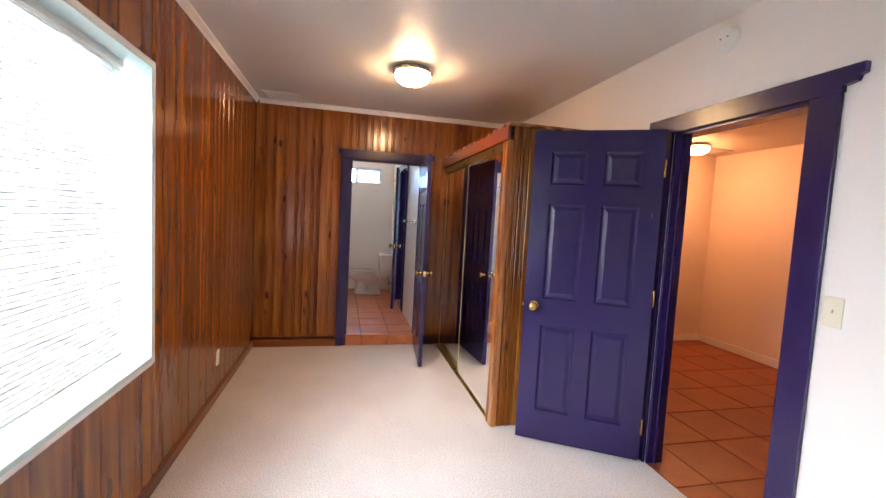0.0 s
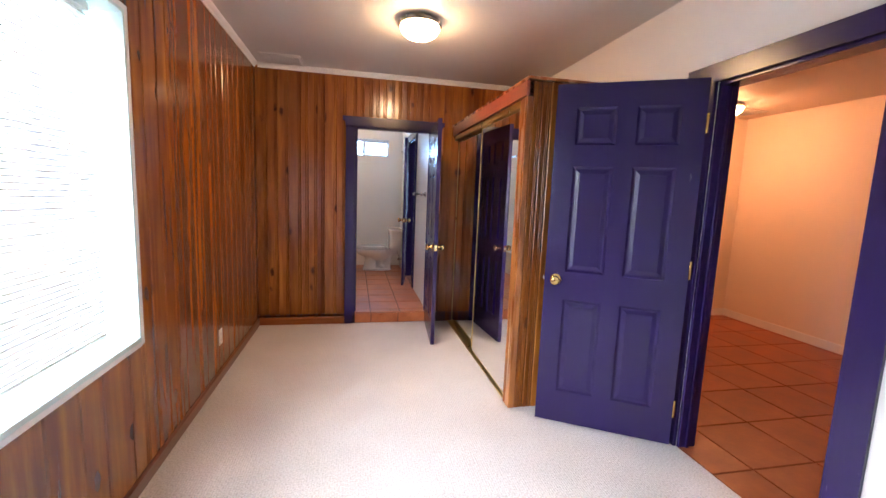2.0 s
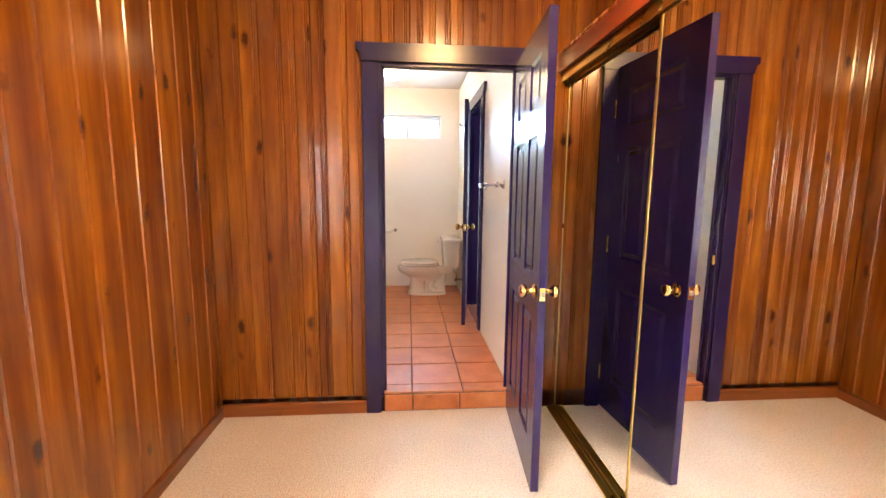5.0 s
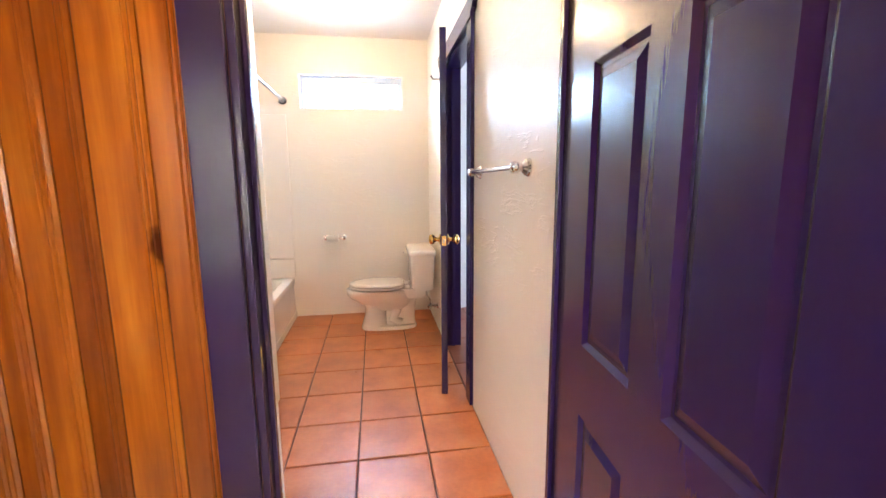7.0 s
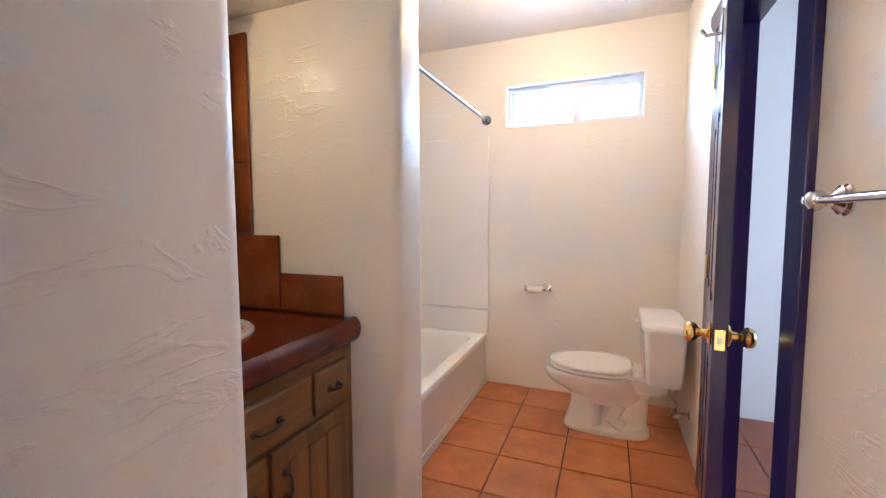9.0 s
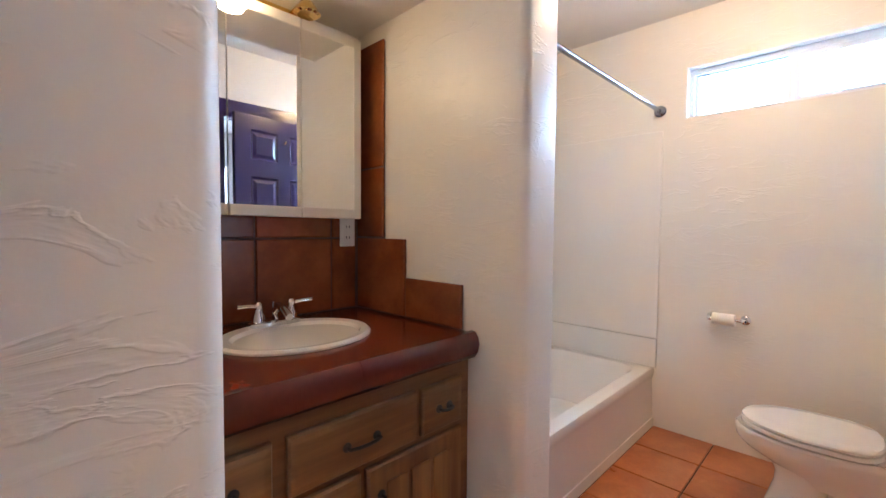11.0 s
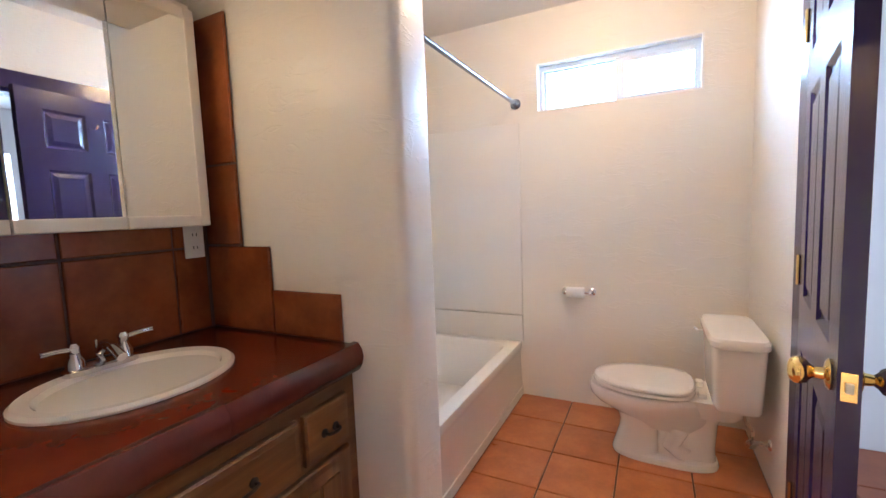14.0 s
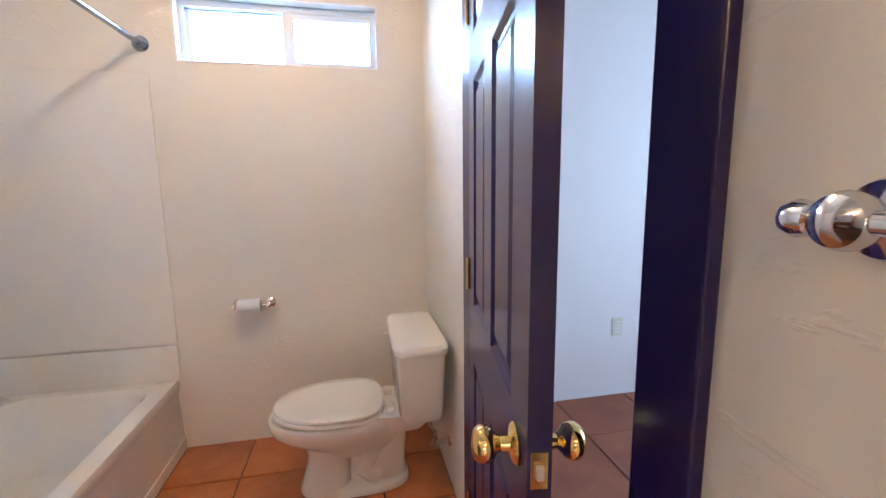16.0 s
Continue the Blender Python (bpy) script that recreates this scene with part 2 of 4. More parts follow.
def put_mesh(name, bm, mat, parent=None, label="", smooth=False):
    bmesh.ops.recalc_face_normals(bm, faces=bm.faces)
    me = bpy.data.meshes.new(name)
    if smooth:
        for f in bm.faces:
            f.smooth = True
    bm.to_mesh(me)
    bm.free()
    me.materials.append(mat)
    if smooth:
        me.set_sharp_from_angle(angle=radians(38))
    ob = new(name, me)
    ob.parent = parent
    if label:
        ob["label"] = label
    return ob


def part(name, bm, mat, parent, label="", smooth=False):
    return put_mesh(name, bm, mat, parent, label, smooth)


def box(bm, lo, hi):
    vs = [bm.verts.new((x, y, z)) for x in (lo[0], hi[0]) for y in (lo[1], hi[1]) for z in (lo[2], hi[2])]
    for q in ((0, 1, 3, 2), (4, 6, 7, 5), (0, 4, 5, 1), (2, 3, 7, 6), (0, 2, 6, 4), (1, 5, 7, 3)):
        bm.faces.new([vs[i] for i in q])
    return bm


def boxes(*pairs):
    bm = bmesh.new()
    for lo, hi in pairs:
        box(bm, lo, hi)
    return bm


def bbox(lo, hi, bev=0.003, seg=2):
    bm = box(bmesh.new(), lo, hi)
    if bev:
        bmesh.ops.bevel(bm, geom=list(bm.edges), offset=bev, segments=seg, profile=0.5, affect="EDGES")
    return bm


def lathe(profile, seg=28, m=None):
    """Turns (radius, height) pairs about z."""
    bm = bmesh.new()
    rings = []
    for r, z in profile:
        rings.append([bm.verts.new((r * math.cos(2 * math.pi * i / seg), r * math.sin(2 * math.pi * i / seg), z)) for i in range(seg)])
    for a, b in zip(rings, rings[1:]):
        for i in range(seg):
            j = (i + 1) % seg
            bm.faces.new((a[i], a[j], b[j], b[i]))
    bm.faces.new(rings[0])
    bm.faces.new(rings[-1])
    if m is not None:
        bm.transform(m)
    return bm


def tube(path, r, seg=10):
    bm = bmesh.new()
    rings = []
    pts = [Vector(p) for p in path]
    for i, p in enumerate(pts):
        d = (pts[min(i + 1, len(pts) - 1)] - pts[max(i - 1, 0)]).normalized()
        q = d.to_track_quat("Z", "Y")
        rings.append([bm.verts.new(p + q @ Vector((r * math.cos(2 * math.pi * k / seg), r * math.sin(2 * math.pi * k / seg), 0))) for k in range(seg)])
    for a, b in zip(rings, rings[1:]):
        for k in range(seg):
            j = (k + 1) % seg
            bm.faces.new((a[k], a[j], b[j], b[k]))
    bm.faces.new(rings[0])
    bm.faces.new(rings[-1])
    return bm


def loft(sections, cap=True):
    """Skins closed loops of equal length."""
    bm = bmesh.new()
    rings = [[bm.verts.new(p) for p in s] for s in sections]
    n = len(rings[0])
    for a, b in zip(rings, rings[1:]):
        for k in range(n):
            j = (k + 1) % n
            bm.faces.new((a[k], a[j], b[j], b[k]))
    if cap:
        bm.faces.new(rings[0])
        bm.faces.new(rings[-1])
    return bm


def sheet(profile, lo, hi, axis):
    """Extrudes a closed profile of (u, v) pairs along an axis from lo to hi; u, v are the other two axes in order."""
    order = {0: lambda u, v, w: (w, u, v), 1: lambda u, v, w: (u, w, v), 2: lambda u, v, w: (u, v, w)}[axis]
    return loft([[order(u, v, lo) for u, v in profile], [order(u, v, hi) for u, v in profile]])


def oval(cx, cy, rx, ry, z, n=36, egg=0.0, power=2.0):
    out = []
    for i in range(n):
        a = 2 * math.pi * i / n
        c, s = math.cos(a), math.sin(a)
        e = 2.0 / power
        u = math.copysign(abs(c) ** e, c)
        v = math.copysign(abs(s) ** e, s)
        out.append((cx + rx * u, cy + ry * v * (1 + egg * u), z))
    return out


def structure(name, bm, mat, label, category):
    return tagged(put_mesh(name, bm, mat), label, category, kind="structure")


def thing(name, m, label, category, group="", kind=""):
    e = new(name)
    e.empty_display_size = 0.05
    e.matrix_world = m
    return tagged(e, label, category, group, kind)

# ---- large structure ----
CEIL, BCEIL, BFL = 2.565, 2.605, 0.115
FAR, RWALL = 2.97, 1.74       # bathroom end wall and side wall
EAST = 2.79                    # bedroom side wall with the doorway
D1A, D1B = -3.25, -2.495        # bedroom side doorway
D2A, D2B = 0.938, 1.735        # bathroom doorway
D3A, D3B = 1.225, 2.02          # bathroom side doorway
WY0, WY1, WZ0, WZ1 = -4.75, -2.375, 0.69, 2.09
BX0, BX1, BZ0, BZ1 = 0.615, 1.505, 2.0, 2.28

structure("floor_bedroom", boxes(((-0.2, -6.0, -0.12), (EAST, 0.0, 0.0))), M_CARPET, "pale cream cut-loop carpet with faint traffic marks", "carpet")
structure("floor_bathroom", boxes(((-0.5, 0.0, -0.12), (RWALL, FAR + 0.12, BFL - 0.008))), M_GROUT, "dark grouted screed under terracotta bathroom tiles", "floor")
structure("floor_living", boxes(((EAST, -6.0, -0.12), (5.75, 0.0, -0.008))), M_GROUT_L, "grouted screed under terracotta tiles of the next room", "floor")
structure("floor_hall", boxes(((RWALL, 0.0, -0.12), (4.7, FAR + 0.12, BFL - 0.008))), M_GROUT, "grouted screed under brown hall tiles", "floor")
structure("ceiling_bedroom", boxes(((-0.2, -6.0, CEIL), (EAST + 0.11, 0.06, CEIL + 0.15))), M_CEIL, "satin off-white bedroom ceiling", "ceiling")
structure("ceiling_bathroom", boxes(((-0.5, 0.06, BCEIL), (RWALL + 0.06, FAR + 0.12, BCEIL + 0.15))), M_CEIL, "off-white bathroom ceiling", "ceiling")
structure("ceiling_living", boxes(((EAST + 0.11, -6.0, 2.45), (5.75, 0.06, 2.62))), M_ROOM2, "warm white ceiling of the next room", "ceiling")
structure("ceiling_hall", boxes(((RWALL + 0.06, 0.06, BCEIL), (4.7, FAR + 0.12, BCEIL + 0.15))), M_WHITE, "white hall ceiling", "ceiling")

wall_west = structure("wall_west", boxes(
    ((-0.2, -6.0, 0), (-0.012, WY0, CEIL)), ((-0.2, WY1, 0), (-0.012, 0.0, CEIL)),
    ((-0.2, WY0, 0), (-0.012, WY1, WZ0)), ((-0.2, WY0, WZ1), (-0.012, WY1, CEIL))), M_PINE_TRIM, "wall panelled in glossy dark knotty pine boards", "wall")
wall_north = structure("wall_north", boxes(
    ((-0.2, 0.012, 0), (D2A, 0.06, BCEIL)), ((D2B, 0.012, 0), (EAST + 0.11, 0.06, BCEIL)),
    ((D2A, 0.012, 2.04), (D2B, 0.06, BCEIL))), M_PINE_TRIM, "wall panelled in orange knotty pine around the bathroom doorway", "wall")
structure("wall_east", boxes(
    ((EAST, -6.0, 0), (EAST + 0.11, D1A, CEIL)), ((EAST, D1B, 0), (EAST + 0.11, 0.0, CEIL)),
    ((EAST, D1A, 2.032), (EAST + 0.11, D1B, CEIL))), M_WHITE, "smooth white painted wall with a doorway", "wall")
structure("wall_south", boxes(((-0.2, -6.1, 0), (5.75, -6.0, CEIL))), M_WHITE, "plain white painted wall", "wall")
structure("wall_bath_door", boxes(
    ((0.910, 0.061, 0), (D2A - 0.001, 0.069, BCEIL)), ((D2A - 0.001, 0.061, 2.042), (RWALL, 0.069, BCEIL))), M_BATH, "cream plaster return around the bathroom doorway", "wall")
sb = bbox((-0.5, 0.061, 0.0), (0.910, 0.34, BCEIL), 0.0)
bmesh.ops.bevel(sb, geom=[e for e in sb.edges if abs(e.verts[0].co.z - e.verts[1].co.z) > 1 and e.verts[0].co.x > 0.6 and e.verts[0].co.y > 0.3], offset=0.028, segments=5, profile=0.5, affect="EDGES")
tagged(put_mesh("wall_bath_stub", sb, M_BATH, smooth=True), "hand-trowelled cream plaster stub wall with rounded edge", "wall", kind="structure")
structure("wall_bath_end", boxes(
    ((-0.5, FAR, 0), (BX0, FAR + 0.12, BCEIL)), ((BX1, FAR, 0), (RWALL, FAR + 0.12, BCEIL)),
    ((BX0, FAR, 0), (BX1, FAR + 0.12, BZ0)), ((BX0, FAR, BZ1), (BX1, FAR + 0.12, BCEIL))), M_BATH, "cream semi-gloss plaster wall with a high window", "wall")
structure("wall_bath_side", boxes(
    ((RWALL, 0.06, 0), (RWALL + 0.11, D3A, BCEIL)), ((RWALL, D3B, 0), (RWALL + 0.11, FAR + 0.12, BCEIL)),
    ((RWALL, D3A, 2.14), (RWALL + 0.11, D3B, BCEIL))), M_BATH, "cream semi-gloss plaster wall with a side doorway", "wall")
structure("wall_bath_back", boxes(((-0.5, 0.32, 0), (-0.18, 1.42, BCEIL)), ((-0.5, 1.42, 0), (-0.28, FAR, BCEIL))), M_BATH, "cream plaster wall behind vanity and tub", "wall")
pb = bbox((-0.18, 1.225, 0.0), (0.655, 1.42, BCEIL), 0.0)
bmesh.ops.bevel(pb, geom=[e for e in pb.edges if abs(e.verts[0].co.z - e.verts[1].co.z) > 1 and e.verts[0].co.x > 0.6], offset=0.035, segments=5, profile=0.5, affect="EDGES")
tagged(put_mesh("wall_bath_partition", pb, M_BATH, smooth=True), "bullnosed cream plaster partition between vanity and tub", "wall", kind="structure")
structure("ceiling_soffit", boxes(((-0.18, 0.34, 2.13), (0.44, 1.225, BCEIL))), M_BATH, "cream plaster soffit over the vanity alcove", "soffit")
structure("wall_living_north", boxes(((EAST + 0.11, -0.03, 0), (5.75, 0.06, 2.62))), M_ROOM2, "warm white painted wall", "wall")
structure("wall_living_east", boxes(((5.62, -6.0, 0), (5.75, -0.03, 2.62))), M_ROOM2, "warm white painted wall", "wall")
structure("wall_hall_north", boxes(((RWALL + 0.11, FAR, 0), (4.7, FAR + 0.12, BCEIL))), M_WHITE, "white painted hall wall with an outlet", "wall")
# opening in this unseen wall is added to let the hall lamp in
structure("wall_hall_east", boxes(((4.58, 0.11, 0), (4.7, 1.0, BCEIL)), ((4.58, 2.2, 0), (4.7, FAR, BCEIL)),
          ((4.58, 1.0, 0), (4.7, 2.2, 0.9)), ((4.58, 1.0, 2.15), (4.7, 2.2, BCEIL))), M_WHITE, "plain white hall wall with an unseen added opening", "wall")
structure("wall_hall_south", boxes(((EAST + 0.11, 0.06, 0), (4.7, 0.11, BCEIL))), M_WHITE, "plain white hall wall", "wall")
structure("backdrop_bedroom", boxes(((-3.0, -9.0, -1.0), (-2.95, 14.0, 9.0))), M_SKYCARD, "bright overexposed daylight outside the window", "backdrop")
structure("backdrop_bathroom", boxes(((-1.0, 5.0, -1.0), (3.5, 5.05, 5.5))), M_SKYBLUE, "bright overexposed sky outside the window", "backdrop")

# ---- doors ----


def casing(name, m, w, h, cw, horn, label, sides=True):
    """Door casing in local x (width), z up, proud towards -y; the opening is 0..w by 0..h."""
    e = thing(name, m, label, "door casing", kind="structure")
    for x0, x1 in ((-cw, 0.0), (w, w + cw)):
        part("side_casing", bbox((x0, -0.02, 0), (x1, 0.0, h), 0.003), M_PURPLE, e)
    prof = [(-cw - horn, h + 0.095), (-cw - horn, h + 0.055), (-cw - horn + 0.018, h + 0.05), (-cw - horn + 0.024, h + 0.03), (-cw - 0.004, h + 0.022), (-cw - 0.004, h),
            (w + cw + 0.004, h), (w + cw + 0.004, h + 0.022), (w + cw + horn - 0.024, h + 0.03), (w + cw + horn - 0.018, h + 0.05), (w + cw + horn, h + 0.055), (w + cw + horn, h + 0.095)]
    part("head_casing", loft([[(u, -0.026, v) for u, v in prof], [(u, 0.0, v) for u, v in prof]]), M_PURPLE, e)
    return e


def jambs(e, w, h, depth, z0=0.0, stop=True):
    part("jamb", bbox((-0.001, 0.0, z0), (0.018, depth, h), 0.002), M_PURPLE, e)
    part("jamb", bbox((w - 0.018, 0.0, z0), (w + 0.001, depth, h), 0.002), M_PURPLE, e)
    part("head_jamb", bbox((0.018, 0.0, h - 0.018), (w - 0.018, depth, h + 0.001), 0.002), M_PURPLE, e)
    if stop:
        part("door_stop", bbox((0.018, 0.040, z0), (0.030, 0.060, h - 0.018), 0.002), M_PURPLE, e)
        part("door_stop", bbox((w - 0.030, 0.040, z0), (w - 0.018, 0.060, h - 0.018), 0.002), M_PURPLE, e)


KNOB = [(0.0, 0.0), (0.031, 0.0), (0.032, 0.004), (0.026, 0.009), (0.013, 0.012), (0.011, 0.026), (0.015, 0.032), (0.024, 0.038),
        (0.0285, 0.048), (0.0275, 0.058), (0.021, 0.066), (0.010, 0.069), (0.001, 0.0695)]


def door_leaf(name, m, w, h, label, hinge_y, metal_mat):
    """Six-panel leaf; local x from the hinge edge 0 to w, y through the thickness, z up."""
    e = thing(name, m, label, "door")
    t = 0.0175
    st, mid = 0.115, 0.10
    zs = [(0.20, 0.78), (0.95, 1.57), (1.69, 1.90)]
    xs = [(st, (w - mid) / 2), ((w + mid) / 2, w - st)]
    bm = boxes(((0.0, -t, 0), (st, t, h)), ((w - st, -t, 0), (w, t, h)), ((xs[0][1], -t, 0), (xs[1][0], t, h)))
    zz = [0.0] + [v for z in zs for v in z] + [h]
    for x0, x1 in xs:
        for i in range(0, len(zz), 2):
            box(bm, (x0, -t, zz[i]), (x1, t, zz[i + 1]))
    bmesh.ops.remove_doubles(bm, verts=bm.verts, dist=1e-5)
    slab = part("slab", bm, M_PURPLE, e)
    for x0, x1 in xs:
        for z0, z1 in zs:
            pb = bmesh.new()
            for s in (-1, 1):
                loops = []
                for inset, y in ((0.0, t), (0.012, t - 0.009), (0.020, t - 0.009), (0.042, t - 0.002), (0.046, t - 0.002)):
                    loops.append([pb.verts.new(p) for p in ((x0 + inset, s * y, z0 + inset), (x1 - inset, s * y, z0 + inset), (x1 - inset, s * y, z1 - inset), (x0 + inset, s * y, z1 - inset))])
                for a, b in zip(loops, loops[1:]):
                    for k in range(4):
                        pb.faces.new((a[k], a[(k + 1) % 4], b[(k + 1) % 4], b[k]))
                pb.faces.new(loops[-1])
            part("panel", pb, M_PURPLE, e)
    for s in (-1, 1):
        k = lathe(KNOB, 24, pose(w - 0.065, s * t, 0.90, -90 * s))
        part("knob", k, metal_mat, e, "polished brass door knob", True)
    part("latch_plate", bbox((w - 0.0005, -0.0125, 0.872), (w + 0.002, 0.0125, 0.928), 0.001), M_BRASS, e, "brass latch plate")
    part("latch_bolt", bbox((w + 0.0015, -0.006, 0.89), (w + 0.010, 0.006, 0.91), 0.002), M_STEEL, e)
    for z in (0.22, 1.02, 1.80):
        b = bbox((-0.004, min(hinge_y, hinge_y * 0.2), z - 0.045), (0.0012, max(hinge_y, hinge_y * 0.2), z + 0.045), 0.0005)
        hb = part("hinge", b, M_BRASS, e, "brass butt hinge")
        part("hinge_pin", lathe([(0.006, -0.05), (0.0065, -0.045), (0.0065, 0.045), (0.006, 0.05)], 12, pose(-0.003, hinge_y * 1.25, z)), M_BRASS, hb, "", True)
    return e


# bathroom doorway
c2 = casing("door_casing_bathroom", pose(D2A, 0, 0), D2B - D2A, 2.04, 0.088, 0.03, "purple painted wooden door casing with stepped head on pine wall")
jambs(c2, D2B - D2A, 2.04, 0.066)
part("strike_plate", bbox((0.0175, 0.006, 0.90), (0.0195, 0.034, 0.96), 0.0005), M_BRASS, c2, "brass strike plate")
door_leaf("door_leaf", pose(1.722, -0.024, 0.018, 0, 0, -94.8), 0.75, 2.03, "open purple six-panel door to the bathroom", 0.0175, M_BRASS)
# side doorway of the bedroom
c1 = casing("door_casing_bedroom", pose(EAST, D1B, 0, 0, 0, -90), D1B - D1A, 2.03, 0.115, 0.075, "purple painted wooden door casing with stepped head on white wall")
jambs(c1, D1B - D1A, 2.03, 0.11)
door_leaf("door_leaf", pose(2.742, -2.488, 0.018, 0, 0, 148.6), 0.765, 2.03, "open deep purple six-panel door standing over the carpet", 0.0175, M_BRASS)
# side doorway of the bathroom
c3 = casing("door_casing_hall", pose(RWALL, D3B, BFL, 0, 0, -90), D3B - D3A, 2.02, 0.100, 0.06, "dark purple door casing with stepped head on cream wall")
jambs(c3, D3B - D3A, 2.02, 0.11)
l3 = door_leaf("door_leaf", pose(1.728, 2.002, BFL + 0.012, 0, 0, -99.6), 0.758, 2.0, "ajar dark purple six-panel door between bathroom and hall", -0.0175, M_BRASS)
part("robe_hook", tube([(0.40, -0.018, 1.83), (0.40, -0.06, 1.83), (0.40, -0.075, 1.85)], 0.006), M_CHROME, l3, "chrome robe hook", True)

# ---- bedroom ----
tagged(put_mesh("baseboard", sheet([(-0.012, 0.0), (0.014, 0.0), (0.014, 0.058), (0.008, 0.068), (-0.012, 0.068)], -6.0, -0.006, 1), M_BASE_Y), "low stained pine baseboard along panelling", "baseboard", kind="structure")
tagged(put_mesh("baseboard", sheet([(0.012, 0.0), (-0.014, 0.0), (-0.014, 0.068), (-0.008, 0.078), (0.012, 0.078)], 0.014, 0.850, 0), M_BASE_X), "stained pine baseboard beside bathroom casing", "baseboard", kind="structure")
crown = [(0.0, 0.0), (0.034, 0.0), (0.034, -0.010), (0.012, -0.032), (0.008, -0.045), (0.0, -0.045)]
tagged(put_mesh("trim", sheet([(u - 0.002, CEIL + v) for u, v in crown], -6.0, 0.0, 1), M_TRIMW), "thin white crown moulding under ceiling", "moulding", kind="structure")
tagged(put_mesh("trim", sheet([(-u + 0.002, CEIL + v) for u, v in crown], 0.03, EAST, 0), M_TRIMW), "thin white crown moulding under ceiling", "moulding", kind="structure")
tagged(put_mesh("baseboard", bbox((EAST + 0.108, D1B - 0.004, 0), (EAST + 0.122, -0.03, 0.09), 0.003), M_TRIMW), "white baseboard", "baseboard", kind="structure")
tagged(put_mesh("baseboard", bbox((EAST + 0.123, -0.044, 0), (5.62, -0.03, 0.09), 0.003), M_TRIMW), "white baseboard of the next room", "baseboard", kind="structure")
tagged(put_mesh("baseboard", bbox((5.606, -6.0, 0), (5.62, -0.045, 0.09), 0.003), M_TRIMW), "white baseboard of the next room", "baseboard", kind="structure")

# window with deep white reveal and venetian blind
win = thing("window_1", pose(0, 0, 0), "wide white-framed window with bright daylight behind blinds", "window", kind="structure")
part("reveal", boxes(((-0.2, WY1 - 0.012, WZ0), (0.012, WY1, WZ1)), ((-0.2, WY0, WZ0), (0.012, WY0 + 0.012, WZ1)), ((-0.2, WY0 + 0.012, WZ1 - 0.012), (0.012, WY1 - 0.012, WZ1))), M_REVEAL, win)
part("sill", bbox((-0.2, WY0 + 0.012, WZ0 - 0.004), (0.016, WY1 - 0.012, WZ0 + 0.018), 0.003), M_REVEAL, win, "pale painted window sill")
for lo, hi in (((-0.012, WY1 + 0.0005, WZ0 - 0.02), (0.014, WY1 + 0.022, WZ1 + 0.022)), ((-0.012, WY0 - 0.022, WZ0 - 0.02), (0.014, WY0 - 0.0005, WZ1 + 0.022)),
               ((-0.012, WY0, WZ1 + 0.0005), (0.014, WY1, WZ1 + 0.022)), ((-0.012, WY0, WZ0 - 0.026), (0.014, WY1, WZ0 - 0.0045))):
    part("edge_trim", bbox(lo, hi, 0.002), M_TRIMW, win)
frm = part("window_frame", boxes(((-0.19, WY1 - 0.06, WZ0 + 0.018), (-0.15, WY1 - 0.012, WZ1 - 0.012)), ((-0.19, WY0 + 0.012, WZ0 + 0.018), (-0.15, WY0 + 0.06, WZ1 - 0.012)),
           ((-0.19, WY0 + 0.06, WZ1 - 0.06), (-0.15, WY1 - 0.06, WZ1 - 0.012)), ((-0.19, WY0 + 0.06, WZ0 + 0.018), (-0.15, WY1 - 0.06, WZ0 + 0.066)),
           ((-0.185, -3.57, WZ0 + 0.066), (-0.155, -3.52, WZ1 - 0.06))), M_TRIMW, win)
for y0, y1 in ((WY0 + 0.06, -3.57), (-3.52, WY1 - 0.06)):
    p = part("pane", boxes(((-0.172, y0, WZ0 + 0.066), (-0.168, y1, WZ1 - 0.06))), M_GLASS, win)
    p.visible_shadow = False
blind = thing("venetian_blind", pose(-0.095, 0, 0), "white closed mini venetian blind hanging in window reveal", "blind")
part("head_rail", bbox((-0.02, WY0 + 0.03, WZ1 - 0.045), (0.02, WY1 - 0.075, WZ1 - 0.014), 0.003), M_TRIMW, blind)
part("bottom_rail", bbox((-0.012, WY0 + 0.03, WZ0 + 0.055), (0.012, WY1 - 0.075, WZ0 + 0.068), 0.003), M_TRIMW, blind)
arc = [(-0.0125, 0.0), (-0.006, 0.0025), (0.0, 0.0032), (0.006, 0.0025), (0.0125, 0.0)]
sl = sheet(arc + [(u, v + 0.0006) for u, v in arc[::-1]], WY0 + 0.03, WY1 - 0.075, 1)
sl.transform(pose(0, 0, 0, 0, 43, 0))
slat = part("slat", sl, M_SLAT, blind)
nsl = 61
for i in range(nsl):
    z = WZ0 + 0.082 + i * (WZ1 - 0.055 - WZ0 - 0.082) / (nsl - 1)
    o = slat if i == 0 else slat.copy()
    if i:
        scene.collection.objects.link(o)
    o.location = (0, 0, z)
for y in (-2.62, -3.4, -4.3):
    part("ladder_cord", tube([(0.014, y, WZ0 + 0.06), (0.014, y, WZ1 - 0.03)], 0.0012, 5), M_TRIMW, blind)

